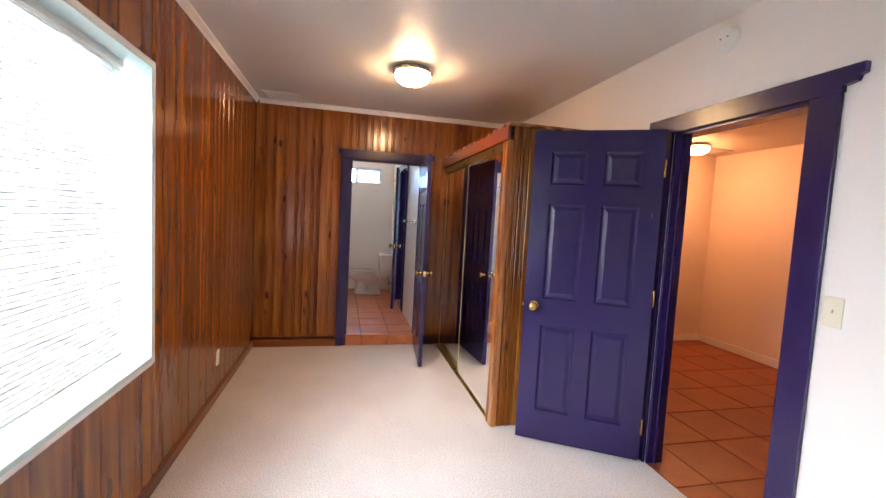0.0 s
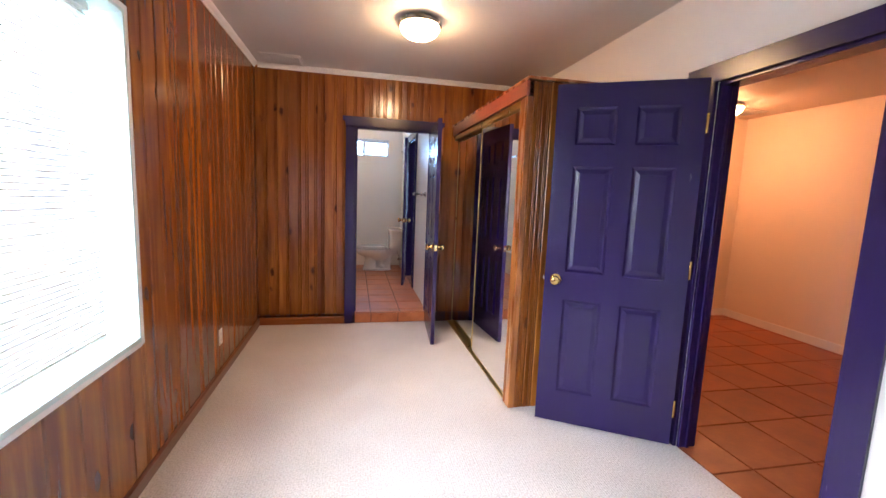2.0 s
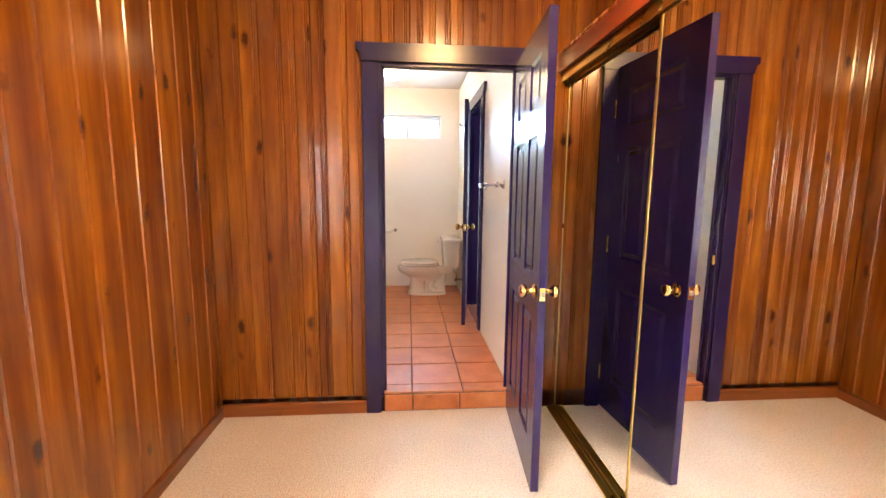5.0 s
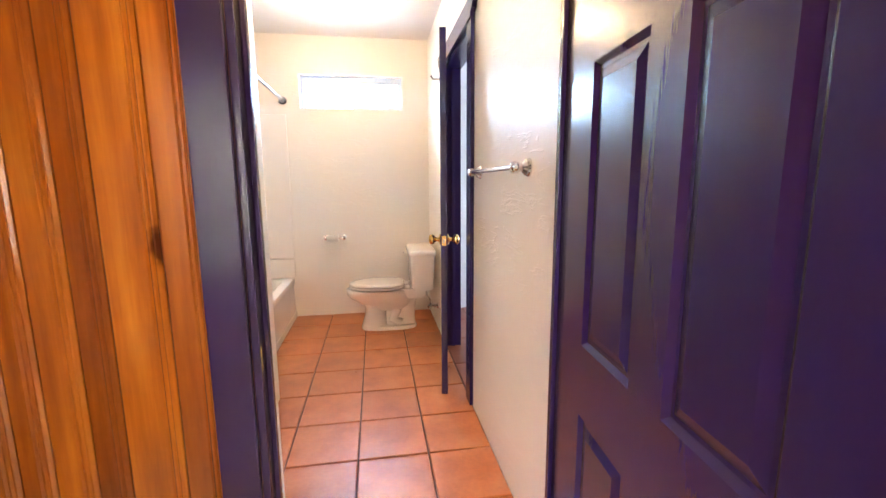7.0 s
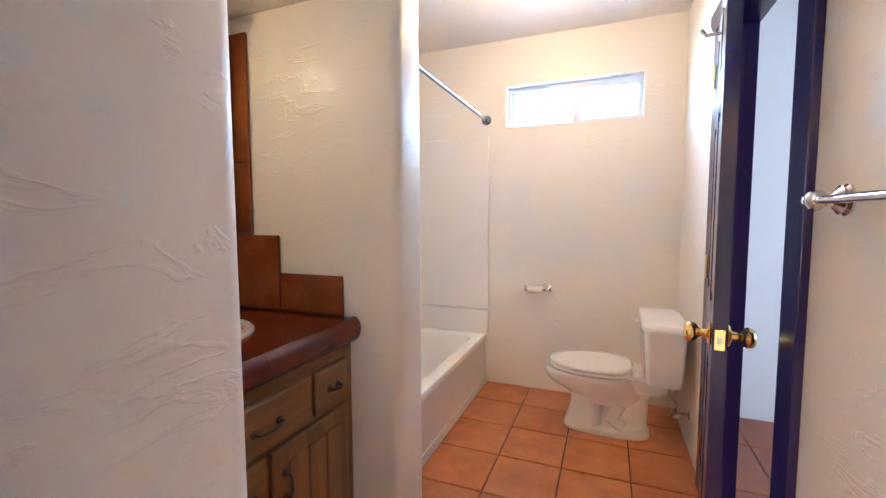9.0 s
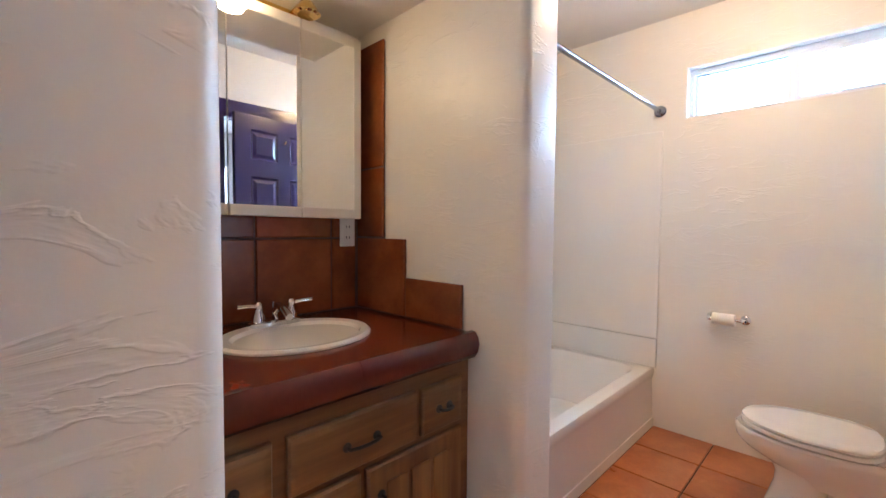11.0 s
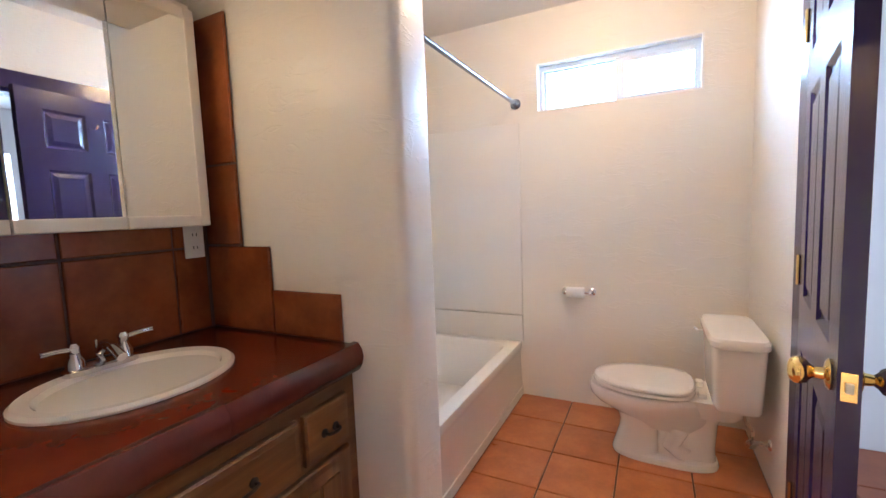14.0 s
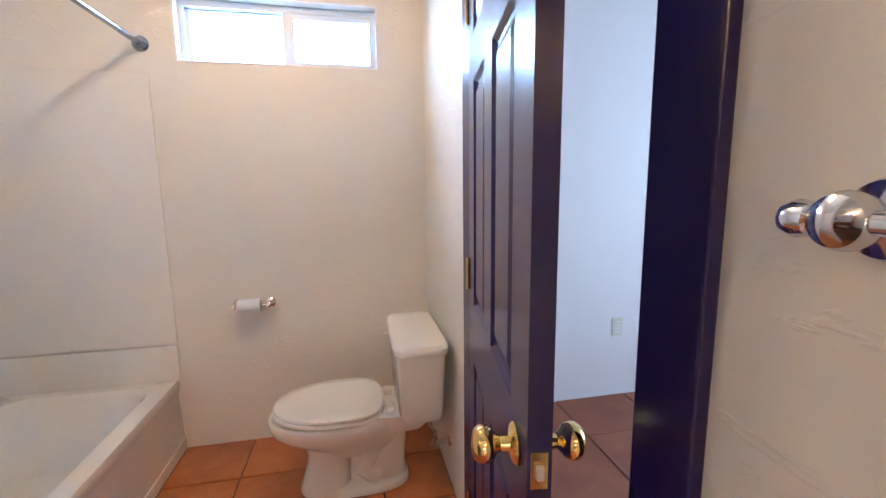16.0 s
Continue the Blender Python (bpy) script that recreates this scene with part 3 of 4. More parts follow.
# closet with mirrored sliding doors
CX, CY = 1.970, -1.930
closet = thing("closet_frame", pose(0, 0, 0), "built-in pine closet with low top and red fascia", "closet")
part("end_post", bbox((CX - 0.012, CY - 0.02, 0), (CX + 0.03, CY + 0.085, 2.01), 0.004), M_PINE_TRIM, closet, "orange pine corner post")
part("closet_top", bbox((CX - 0.02, CY - 0.045, 2.105), (EAST, 0.0, 2.122), 0.003), M_PINE_TRIM, closet)
part("fascia", bbox((CX - 0.018, CY - 0.022, 2.012), (CX + 0.004, -0.003, 2.104), 0.003), M_RED, closet, "red-stained wooden fascia board")
part("inner_back", boxes(((EAST - 0.012, CY + 0.1, 0.0), (EAST - 0.002, -0.005, 2.10))), M_PINE_TRIM, closet)
track = part("top_track", sheet([(CX + 0.006, 2.012), (CX + 0.006, 1.965), (CX + 0.012, 1.965), (CX + 0.012, 1.995), (CX + 0.038, 1.995), (CX + 0.038, 1.968), (CX + 0.043, 1.968), (CX + 0.043, 1.995), (CX + 0.075, 1.995), (CX + 0.075, 2.012)], CY + 0.086, -0.004, 1), M_GOLDTRACK, closet, "gold anodised sliding door track")
part("bottom_track", sheet([(CX + 0.0, 0.002), (CX + 0.08, 0.002), (CX + 0.08, 0.010), (CX + 0.074, 0.010), (CX + 0.074, 0.005), (CX + 0.042, 0.005), (CX + 0.042, 0.012), (CX + 0.036, 0.012), (CX + 0.036, 0.005), (CX + 0.006, 0.005), (CX + 0.006, 0.010), (CX + 0.0, 0.010)], CY + 0.086, -0.004, 1), M_GOLDTRACK, closet, "tarnished brass floor track")
for x, y0, y1, lab in ((CX + 0.016, CY + 0.088, -0.94, "frameless mirrored sliding closet door with gold edge"), (CX + 0.050, -0.99, -0.008, "mirrored sliding closet door behind the front one")):
    d = thing("mirror_door", pose(0, 0, 0), lab, "mirror door", "sliding mirror doors")
    part("mirror", boxes(((x, y0 + 0.014, 0.028), (x + 0.005, y1 - 0.014, 1.955))), M_MIRROR, d)
    part("backing", boxes(((x + 0.005, y0 + 0.014, 0.028), (x + 0.014, y1 - 0.014, 1.955))), M_BLACK, d)
    for a, b in ((y0, y0 + 0.014), (y1 - 0.014, y1)):
        part("edge_stile", bbox((x - 0.003, a, 0.014), (x + 0.016, b, 1.97), 0.002), M_GOLDTRACK, d, "gold metal edge strip")
    part("bottom_rail", bbox((x - 0.003, y0 + 0.014, 0.014), (x + 0.016, y1 - 0.014, 0.028), 0.002), M_GOLDTRACK, d)
    part("top_rail", bbox((x - 0.003, y0 + 0.014, 1.955), (x + 0.016, y1 - 0.014, 1.97), 0.002), M_GOLDTRACK, d)


def dome_light(x, y, z, rim, glass, label, r=0.145):
    e = thing("ceiling_light", pose(x, y, z), label, "ceiling light")
    part("canopy", lathe([(0.02, 0.0), (r * 0.86, 0.0), (r, -0.012), (r * 1.04, -0.03), (r * 1.02, -0.042), (r * 0.93, -0.046), (r * 0.6, -0.04)], 40), rim, e, "metal rim", True)
    part("shade", lathe([(r * 0.9, -0.046), (r * 0.92, -0.056), (r * 0.82, -0.085), (r * 0.6, -0.108), (r * 0.32, -0.120), (0.012, -0.124)], 40), glass, e, "glowing frosted glass dome", True)
    part("finial", lathe([(0.010, -0.124), (0.012, -0.130), (0.006, -0.138), (0.001, -0.142)], 16), rim, e, "", True)


dome_light(1.365, -1.42, CEIL, M_STEEL, M_LAMP, "brushed metal flush ceiling lamp with lit glass dome")
dome_light(4.75, -0.60, 2.45, M_STEEL, M_LAMP_LIVING, "flush ceiling lamp glowing warm in next room")
dome_light(0.965, 2.09, BCEIL, M_BRASS, M_LAMP_BATH, "brass flush ceiling lamp with lit glass dome", 0.14)


def plate(name, m, w, h, mat, label, slots):
    e = thing(name, m, label, "switch" if "switch" in name else "outlet")
    part("cover_plate", bbox((-w / 2, -0.006, -h / 2), (w / 2, 0.0, h / 2), 0.003), mat, e)
    for lo, hi, mm in slots:
        part("insert", bbox(lo, hi, 0.001), mm, e)
    return e


def duplex(name, m, mat, label):
    return plate(name, m, 0.07, 0.115, mat, label, [((-0.016, -0.008, 0.008), (0.016, -0.0055, 0.036), M_WPLATE), ((-0.016, -0.008, -0.036), (0.016, -0.0055, -0.008), M_WPLATE),
                 ((-0.008, -0.0088, 0.018), (-0.005, -0.0078, 0.028), M_BLACK), ((0.005, -0.0088, 0.018), (0.008, -0.0078, 0.028), M_BLACK),
                 ((-0.008, -0.0088, -0.026), (-0.005, -0.0078, -0.016), M_BLACK), ((0.005, -0.0088, -0.026), (0.008, -0.0078, -0.016), M_BLACK)])


duplex("wall_outlet", pose(0.0005, -1.235, 0.31, 0, 0, 90), M_WPLATE, "white duplex wall outlet on pine panelling")
duplex("wall_outlet", pose(2.915, FAR, 0.555), M_PLATE, "ivory wall outlet on white hall wall")
duplex("wall_outlet", pose(-0.157, 1.155, 1.315, 0, 0, 90), M_WPLATE, "white outlet on splash tiles below mirror cabinet")
plate("light_switch", pose(EAST, -3.415, 1.17, 0, 0, -90), 0.075, 0.12, M_PLATE, "ivory toggle light switch beside purple casing", [((-0.005, -0.016, -0.004), (0.005, -0.0055, 0.012), M_PLATE)])
sm = thing("smoke_detector", pose(EAST, -2.81, 2.45, 0, -90, 0), "round white smoke detector on white wall", "smoke detector")
part("housing", lathe([(0.062, 0.0), (0.064, 0.006), (0.062, 0.02), (0.052, 0.032), (0.03, 0.036), (0.001, 0.036)], 32), M_WPLATE, sm, "", True)
for dy in (-0.02, 0.02):
    part("grille_slot", bbox((-0.004, dy - 0.004, 0.0345), (0.004, dy + 0.004, 0.0375), 0.001), M_BLACK, sm)
vent = thing("ceiling_vent", pose(0.28, -0.20, CEIL), "grey painted slatted ceiling vent grille", "vent")
part("frame", boxes(((-0.18, -0.14, -0.012), (0.18, -0.115, 0)), ((-0.18, 0.115, -0.012), (0.18, 0.14, 0)), ((-0.18, -0.115, -0.012), (-0.155, 0.115, 0)), ((0.155, -0.115, -0.012), (0.18, 0.115, 0))), M_CEIL, vent)
vs = box(bmesh.new(), (-0.154, -0.009, -0.0015), (0.154, 0.009, 0.0015))
vs.transform(pose(0, 0, 0, 35))
vslat = part("slat", vs, M_CEIL, vent)
for i in range(13):
    o = vslat if i == 0 else vslat.copy()
    if i:
        scene.collection.objects.link(o)
    o.location = (0, -0.105 + i * 0.0175, -0.007)
v2 = copy_thing(vent, pose(5.2, -0.35, 2.45))
v2["label"] = "white slatted ceiling vent in the next room"

# ---- bathroom ----
# window
bw = thing("window_2", pose(0, 0, 0), "high narrow sliding bathroom window with white vinyl frame", "window", kind="structure")
WM0, WM1 = 1.066, 1.116


def ring(x0, x1, z0, z1, y0, y1, l, rt, b, t):
    """A rectangular frame with its four member widths."""
    return boxes(((x0, y0, z0), (x1, y1, z0 + b)), ((x0, y0, z1 - t), (x1, y1, z1)), ((x0, y0, z0 + b), (x0 + l, y1, z1 - t)), ((x1 - rt, y0, z0 + b), (x1, y1, z1 - t)))


part("window_frame", ring(BX0, BX1, BZ0, BZ1, FAR + 0.050, FAR + 0.105, 0.022, 0.016, 0.010, 0.030), M_ALU, bw)
part("window_sash", ring(BX0 + 0.022, WM1 - 0.018, BZ0 + 0.010, BZ1 - 0.030, FAR + 0.080, FAR + 0.098, 0.018, 0.020, 0.008, 0.008), M_ALU, bw)
part("window_sash", ring(WM0, BX1 - 0.016, BZ0 + 0.010, BZ1 - 0.030, FAR + 0.056, FAR + 0.076, 0.050, 0.014, 0.018, 0.026), M_ALU, bw)
part("window_trim", ring(BX0 - 0.010, BX1 + 0.010, BZ0 - 0.008, BZ1 + 0.008, FAR - 0.004, FAR - 0.0005, 0.010, 0.010, 0.008, 0.008), M_TRIMW, bw)
for x0, x1, y in ((BX0 + 0.040, WM1 - 0.038, FAR + 0.088), (WM0 + 0.050, BX1 - 0.030, FAR + 0.066)):
    p = part("pane", boxes(((x0, y, BZ0 + 0.018), (x1, y + 0.004, BZ1 - 0.038))), M_GLASS, bw)
    p.visible_shadow = False

# tub
tub = thing("bathtub", pose(0, 0, 0), "white alcove bathtub with moulded apron", "bathtub")
TX0, TX1, TY0, TY1, TZ = -0.28, 0.478, 1.42, FAR, 0.485
tb = bmesh.new()


def rect_loop(bm, x0, x1, y0, y1, z, r, n=6):
    out = []
    for cx, cy, a0 in ((x1 - r, y1 - r, 0), (x0 + r, y1 - r, 90), (x0 + r, y0 + r, 180), (x1 - r, y0 + r, 270)):
        for k in range(n + 1):
            a = radians(a0 + 90 * k / n)
            out.append(bm.verts.new((cx + r * math.cos(a), cy + r * math.sin(a), z)))
    return out


loops = [rect_loop(tb, TX0, TX1, TY0, TY1, BFL, 0.004), rect_loop(tb, TX0, TX1 - 0.012, TY0, TY1, TZ - 0.08, 0.004), rect_loop(tb, TX0, TX1 - 0.004, TY0, TY1, TZ - 0.05, 0.004),
         rect_loop(tb, TX0, TX1, TY0, TY1, TZ - 0.02, 0.004), rect_loop(tb, TX0, TX1 - 0.006, TY0, TY1, TZ - 0.004, 0.004), rect_loop(tb, TX0 + 0.002, TX1 - 0.02, TY0 + 0.002, TY1 - 0.002, TZ, 0.01),
         rect_loop(tb, TX0 + 0.07, TX1 - 0.075, TY0 + 0.07, TY1 - 0.07, TZ, 0.12), rect_loop(tb, TX0 + 0.085, TX1 - 0.09, TY0 + 0.085, TY1 - 0.09, TZ - 0.02, 0.12),
         rect_loop(tb, TX0 + 0.13, TX1 - 0.13, TY0 + 0.12, TY1 - 0.20, TZ - 0.30, 0.12), rect_loop(tb, TX0 + 0.18, TX1 - 0.18, TY0 + 0.17, TY1 - 0.27, TZ - 0.33, 0.1)]
for a, b in zip(loops, loops[1:]):
    for k in range(len(a)):
        j = (k + 1) % len(a)
        tb.faces.new((a[k], a[j], b[j], b[k]))
tb.faces.new(loops[-1])
part("tub_shell", tb, M_TUB, tub, "", True)
part("apron_skirt", bbox((TX1 - 0.002, TY0 + 0.02, BFL), (TX1 + 0.006, TY1 - 0.006, BFL + 0.06), 0.003), M_TUB, tub)
sur = thing("tub_surround", pose(0, 0, 0), "white moulded tub surround panels with ledge", "tub surround")
for lo, hi, n in (((TX0, TY0 + 0.02, TZ + 0.001), (TX0 + 0.022, TY1 - 0.022, 0.665), "lower_back"), ((TX0, TY1 - 0.022, TZ + 0.001), (TX1 + 0.012, TY1, 0.665), "lower_end"), ((TX0, TY0, TZ + 0.001), (TX1, TY0 + 0.02, 0.665), "lower_head"),
                  ((TX0, TY0 + 0.012, 0.672), (TX0 + 0.012, TY1 - 0.012, 1.94), "upper_back"), ((TX0, TY1 - 0.012, 0.672), (TX1 + 0.012, TY1, 1.94), "upper_end"), ((TX0, TY0, 0.672), (TX1, TY0 + 0.012, 1.94), "upper_head")):
    part(n + "_panel", bbox(lo, hi, 0.004), M_TUB, sur)
rod = thing("shower_rod", pose(0, 0, 0), "chrome shower curtain rod with round flanges", "curtain rod")
part("pole", tube([(0.47, TY0 + 0.004, 2.06), (0.47, FAR - 0.004, 2.06)], 0.0125, 16), M_ROD, rod, "", True)
for y, s in ((TY0, -90), (FAR, 90)):
    part("flange", lathe([(0.034, 0.0), (0.034, 0.006), (0.024, 0.012), (0.017, 0.03), (0.0128, 0.034)], 24, pose(0.47, y, 2.06, s)), M_ROD, rod, "", True)

# toilet (bowl points to -x, tank against the side wall)
TYC, Z0 = 2.53, BFL
toilet = thing("toilet", pose(0, 0, 0), "white porcelain two-piece toilet with closed lid", "toilet")
bowl = [oval(1.335, TYC, 0.150, 0.080, Z0 + 0.165, power=2.2), oval(1.322, TYC, 0.195, 0.105, Z0 + 0.205, power=2.2), oval(1.302, TYC, 0.235, 0.128, Z0 + 0.236, egg=-0.03, power=2.1),
        oval(1.278, TYC, 0.268, 0.152, Z0 + 0.266, egg=-0.05), oval(1.264, TYC, 0.283, 0.172, Z0 + 0.296, egg=-0.06),
        oval(1.262, TYC, 0.287, 0.180, Z0 + 0.322, egg=-0.06), oval(1.262, TYC, 0.287, 0.181, Z0 + 0.346, egg=-0.06), oval(1.262, TYC, 0.281, 0.175, Z0 + 0.354, egg=-0.06)]
part("bowl", loft(bowl), M_PORC, toilet, "", True)
part("foot", loft([oval(1.325, TYC, 0.234, 0.112, Z0, power=2.8, egg=0.04), oval(1.325, TYC, 0.238, 0.115, Z0 + 0.012, power=2.8, egg=0.04), oval(1.325, TYC, 0.232, 0.109, Z0 + 0.030, power=2.8, egg=0.04), oval(1.325, TYC, 0.215, 0.094, Z0 + 0.036, power=2.8, egg=0.04)]), M_PORC, toilet, "", True)
part("front_column", loft([oval(1.200, TYC, 0.108, 0.104, Z0 + 0.028, power=2.6), oval(1.205, TYC, 0.100, 0.095, Z0 + 0.07, power=2.5), oval(1.212, TYC, 0.090, 0.087, Z0 + 0.13, power=2.4), oval(1.215, TYC, 0.090, 0.088, Z0 + 0.18, power=2.3), oval(1.215, TYC, 0.110, 0.100, Z0 + 0.225, power=2.2), oval(1.22, TYC, 0.15, 0.115, Z0 + 0.25)]), M_PORC, toilet, "", True)
part("rear_column", loft([oval(1.42, TYC, 0.128, 0.070, Z0 + 0.030, power=3.4), oval(1.42, TYC, 0.125, 0.064, Z0 + 0.10, power=3.2), oval(1.43, TYC, 0.125, 0.068, Z0 + 0.22, power=3.0), oval(1.47, TYC, 0.14, 0.095, Z0 + 0.31, power=3.0)]), M_PORC, toilet, "", True)
trap = []
for dy in (-1, 1):
    trap.append(tube([(1.20, TYC + dy * 0.046, Z0 + 0.20), (1.27, TYC + dy * 0.046, Z0 + 0.235), (1.35, TYC + dy * 0.046, Z0 + 0.22), (1.39, TYC + dy * 0.046, Z0 + 0.16), (1.36, TYC + dy * 0.046, Z0 + 0.09), (1.42, TYC + dy * 0.046, Z0 + 0.05)], 0.046, 18))
for b in trap:
    part("trapway", b, M_PORC, toilet, "", True)
part("back_deck", loft([oval(1.53, TYC, 0.10, 0.10, Z0 + 0.266, power=4), oval(1.545, TYC, 0.15, 0.135, Z0 + 0.336, power=4), oval(1.545, TYC, 0.155, 0.14, Z0 + 0.359, power=4)]), M_PORC, toilet, "", True)


def d_ring(rx, ry, z, n=48):
    """A rounded front and a squared back, as a toilet lid has."""
    out = []
    for i in range(n):
        c, q = math.cos(2 * math.pi * i / n), math.sin(2 * math.pi * i / n)
        e = 2.0 / (4.5 if c > 0 else 2.1)
        k = 0.84 if c > 0 else 1.12
        taper = 1 - 0.14 * max(c, 0.0) ** 2
        out.append((1.262 + rx * k * math.copysign(abs(c) ** e, c), TYC + ry * taper * math.copysign(abs(q) ** (e if c <= 0 else 0.75), q), z))
    return out


part("seat", loft([d_ring(0.232, 0.178, Z0 + 0.362), d_ring(0.237, 0.184, Z0 + 0.366), d_ring(0.237, 0.184, Z0 + 0.376), d_ring(0.232, 0.180, Z0 + 0.380)]), M_PORC, toilet, "", True)
part("lid", loft([d_ring(0.228, 0.176, Z0 + 0.385), d_ring(0.234, 0.182, Z0 + 0.388), d_ring(0.234, 0.182, Z0 + 0.396), d_ring(0.226, 0.174, Z0 + 0.403), d_ring(0.18, 0.13, Z0 + 0.406)]), M_PORC, toilet, "closed white toilet lid", True)
for dy in (-0.075, 0.075):
    part("hinge_cap", bbox((1.465, TYC + dy - 0.022, Z0 + 0.358), (1.50, TYC + dy + 0.022, Z0 + 0.386), 0.006), M_PORC, toilet)
tank = loft([oval(1.605, TYC, 0.085, 0.205, Z0 + 0.358, power=7), oval(1.605, TYC, 0.092, 0.215, Z0 + 0.376, power=7), oval(1.605, TYC, 0.102, 0.232, Z0 + 0.646, power=7)])
part("tank", tank, M_PORC, toilet, "", True)
part("tank_lid", loft([oval(1.603, TYC, 0.108, 0.238, Z0 + 0.647, power=7), oval(1.603, TYC, 0.113, 0.243, Z0 + 0.654, power=7), oval(1.603, TYC, 0.113, 0.243, Z0 + 0.676, power=7), oval(1.603, TYC, 0.104, 0.234, Z0 + 0.688, power=7), oval(1.603, TYC, 0.07, 0.20, Z0 + 0.691, power=6)]), M_PORC, toilet, "", True)
part("flush_lever", tube([(1.505, TYC + 0.16, Z0 + 0.616), (1.482, TYC + 0.16, Z0 + 0.616), (1.476, TYC + 0.19, Z0 + 0.614), (1.475, TYC + 0.235, Z0 + 0.608)], 0.007), M_PORC, toilet, "", True)
valve = thing("water_valve", pose(0, 0, 0), "chrome angle stop valve with braided hose by toilet", "valve")
part("escutcheon", lathe([(0.026, 0), (0.024, 0.006), (0.010, 0.01)], 20, pose(RWALL, 2.44, BFL + 0.19, 0, -90)), M_CHROME, valve, "", True)
part("valve_body", tube([(RWALL, 2.44, BFL + 0.19), (1.665, 2.44, BFL + 0.19)], 0.011), M_STEEL, valve, "", True)
part("handle", lathe([(0.008, 0), (0.021, 0.004), (0.021, 0.012), (0.006, 0.016)], 12, pose(1.668, 2.43, BFL + 0.19, 90)), M_STEEL, valve, "", True)
part("supply_hose", tube([(1.675, 2.44, BFL + 0.195), (1.672, 2.43, BFL + 0.25), (1.64, 2.40, BFL + 0.30), (1.63, 2.41, BFL + 0.38)], 0.007), M_STEEL, valve, "", True)

# paper holder
tp = thing("toilet_paper_holder", pose(0, 0, 0), "chrome wall holder with white toilet paper roll", "paper holder")
for x in (0.775, 0.935):
    part("post", lathe([(0.024, 0), (0.024, 0.005), (0.012, 0.014), (0.009, 0.045), (0.013, 0.055), (0.012, 0.066), (0.002, 0.07)], 20, pose(x, FAR, 0.85, 90)), M_CHROME, tp, "", True)
part("roller", tube([(0.775, FAR - 0.055, 0.85), (0.935, FAR - 0.055, 0.85)], 0.007), M_CHROME, tp, "", True)
part("paper_roll", tube([(0.79, FAR - 0.055, 0.85), (0.895, FAR - 0.055, 0.85)], 0.032, 28), M_PAPER, tp, "nearly used white paper roll", True)

# towel rail on the side wall
rail = thing("towel_rail", pose(0, 0, 0), "chrome towel rail with turned posts on plaster wall", "towel rail")
RZ = 1.39
for y in (0.345, 0.985):
    part("post", lathe([(0.030, 0), (0.031, 0.005), (0.026, 0.010), (0.028, 0.014), (0.020, 0.020), (0.013, 0.026), (0.012, 0.034), (0.019, 0.040), (0.021, 0.050), (0.018, 0.060), (0.008, 0.066), (0.001, 0.067)], 28, pose(RWALL, y, RZ, 0, -90)), M_CHROME, rail, "", True)
part("bar", tube([(RWALL - 0.05, 0.32, RZ), (RWALL - 0.05, 1.005, RZ)], 0.0085, 16), M_CHROME, rail, "", True)
for y, s in ((0.32, 1), (1.005, -1)):
    part("end_cap", lathe([(0.0085, -0.004), (0.013, 0.0), (0.0145, 0.010), (0.011, 0.019), (0.001, 0.022)], 18, pose(RWALL - 0.05, y, RZ, 90 * s)), M_CHROME, rail, "", True)

# vanity
VX0, VXF, VY0, VY1, CT = -0.18, 0.452, 0.342, 1.222, 0.998
van = thing("vanity_cabinet", pose(0, 0, 0), "oak bathroom vanity with raised panel drawers and doors", "vanity")
part("carcass", boxes(((VX0, VY0, BFL + 0.09), (VXF - 0.02, VY1, 0.80)), ((VX0, VY0, BFL), (VXF - 0.08, VY1, BFL + 0.09))), M_OAK, van)
part("face_frame", bbox((VXF - 0.02, VY0, BFL + 0.09), (VXF, VY1, 0.908), 0.001), M_OAK_H, van)


def raised(name, x, y0, y1, z0, z1, mat):
    """A raised-panel front facing +x."""
    bm = bmesh.new()
    ls = []
    for inset, d in ((0.0, 0.0), (0.0, 0.012), (0.005, 0.018), (0.020, 0.020), (0.028, 0.020)):
        ls.append([bm.verts.new(p) for p in ((x + d, y0 + inset, z0 + inset), (x + d, y1 - inset, z0 + inset), (x + d, y1 - inset, z1 - inset), (x + d, y0 + inset, z1 - inset))])
    for a, b in zip(ls, ls[1:]):
        for k in range(4):
            bm.faces.new((a[k], a[(k + 1) % 4], b[(k + 1) % 4], b[k]))
    bm.faces.new(ls[-1])
    bm.faces.new(ls[0])
    return part(name, bm, mat, van)


def pull(parent, x, y, z, w, vert=False):
    pts = [(x, -w, 0), (x + 0.018, -w, 0), (x + 0.024, -w * 0.6, 0), (x + 0.026, 0, 0), (x + 0.024, w * 0.6, 0), (x + 0.018, w, 0), (x, w, 0)]
    pts = [(a, y, z + b) if vert else (a, y + b, z) for a, b, _ in pts]
    part("pull", tube(pts, 0.0045, 8), M_BLACK, parent, "black iron pull handle", True)
    for s in (-1, 1):
        q = (x, y, z + s * w) if vert else (x, y + s * w, z)
        bm = lathe([(0.012, 0), (0.012, 0.003), (0.005, 0.006)], 12, Matrix.Translation(q) @ pose(0, 0, 0, 0, 90))
        part("pull_rosette", bm, M_BLACK, parent)


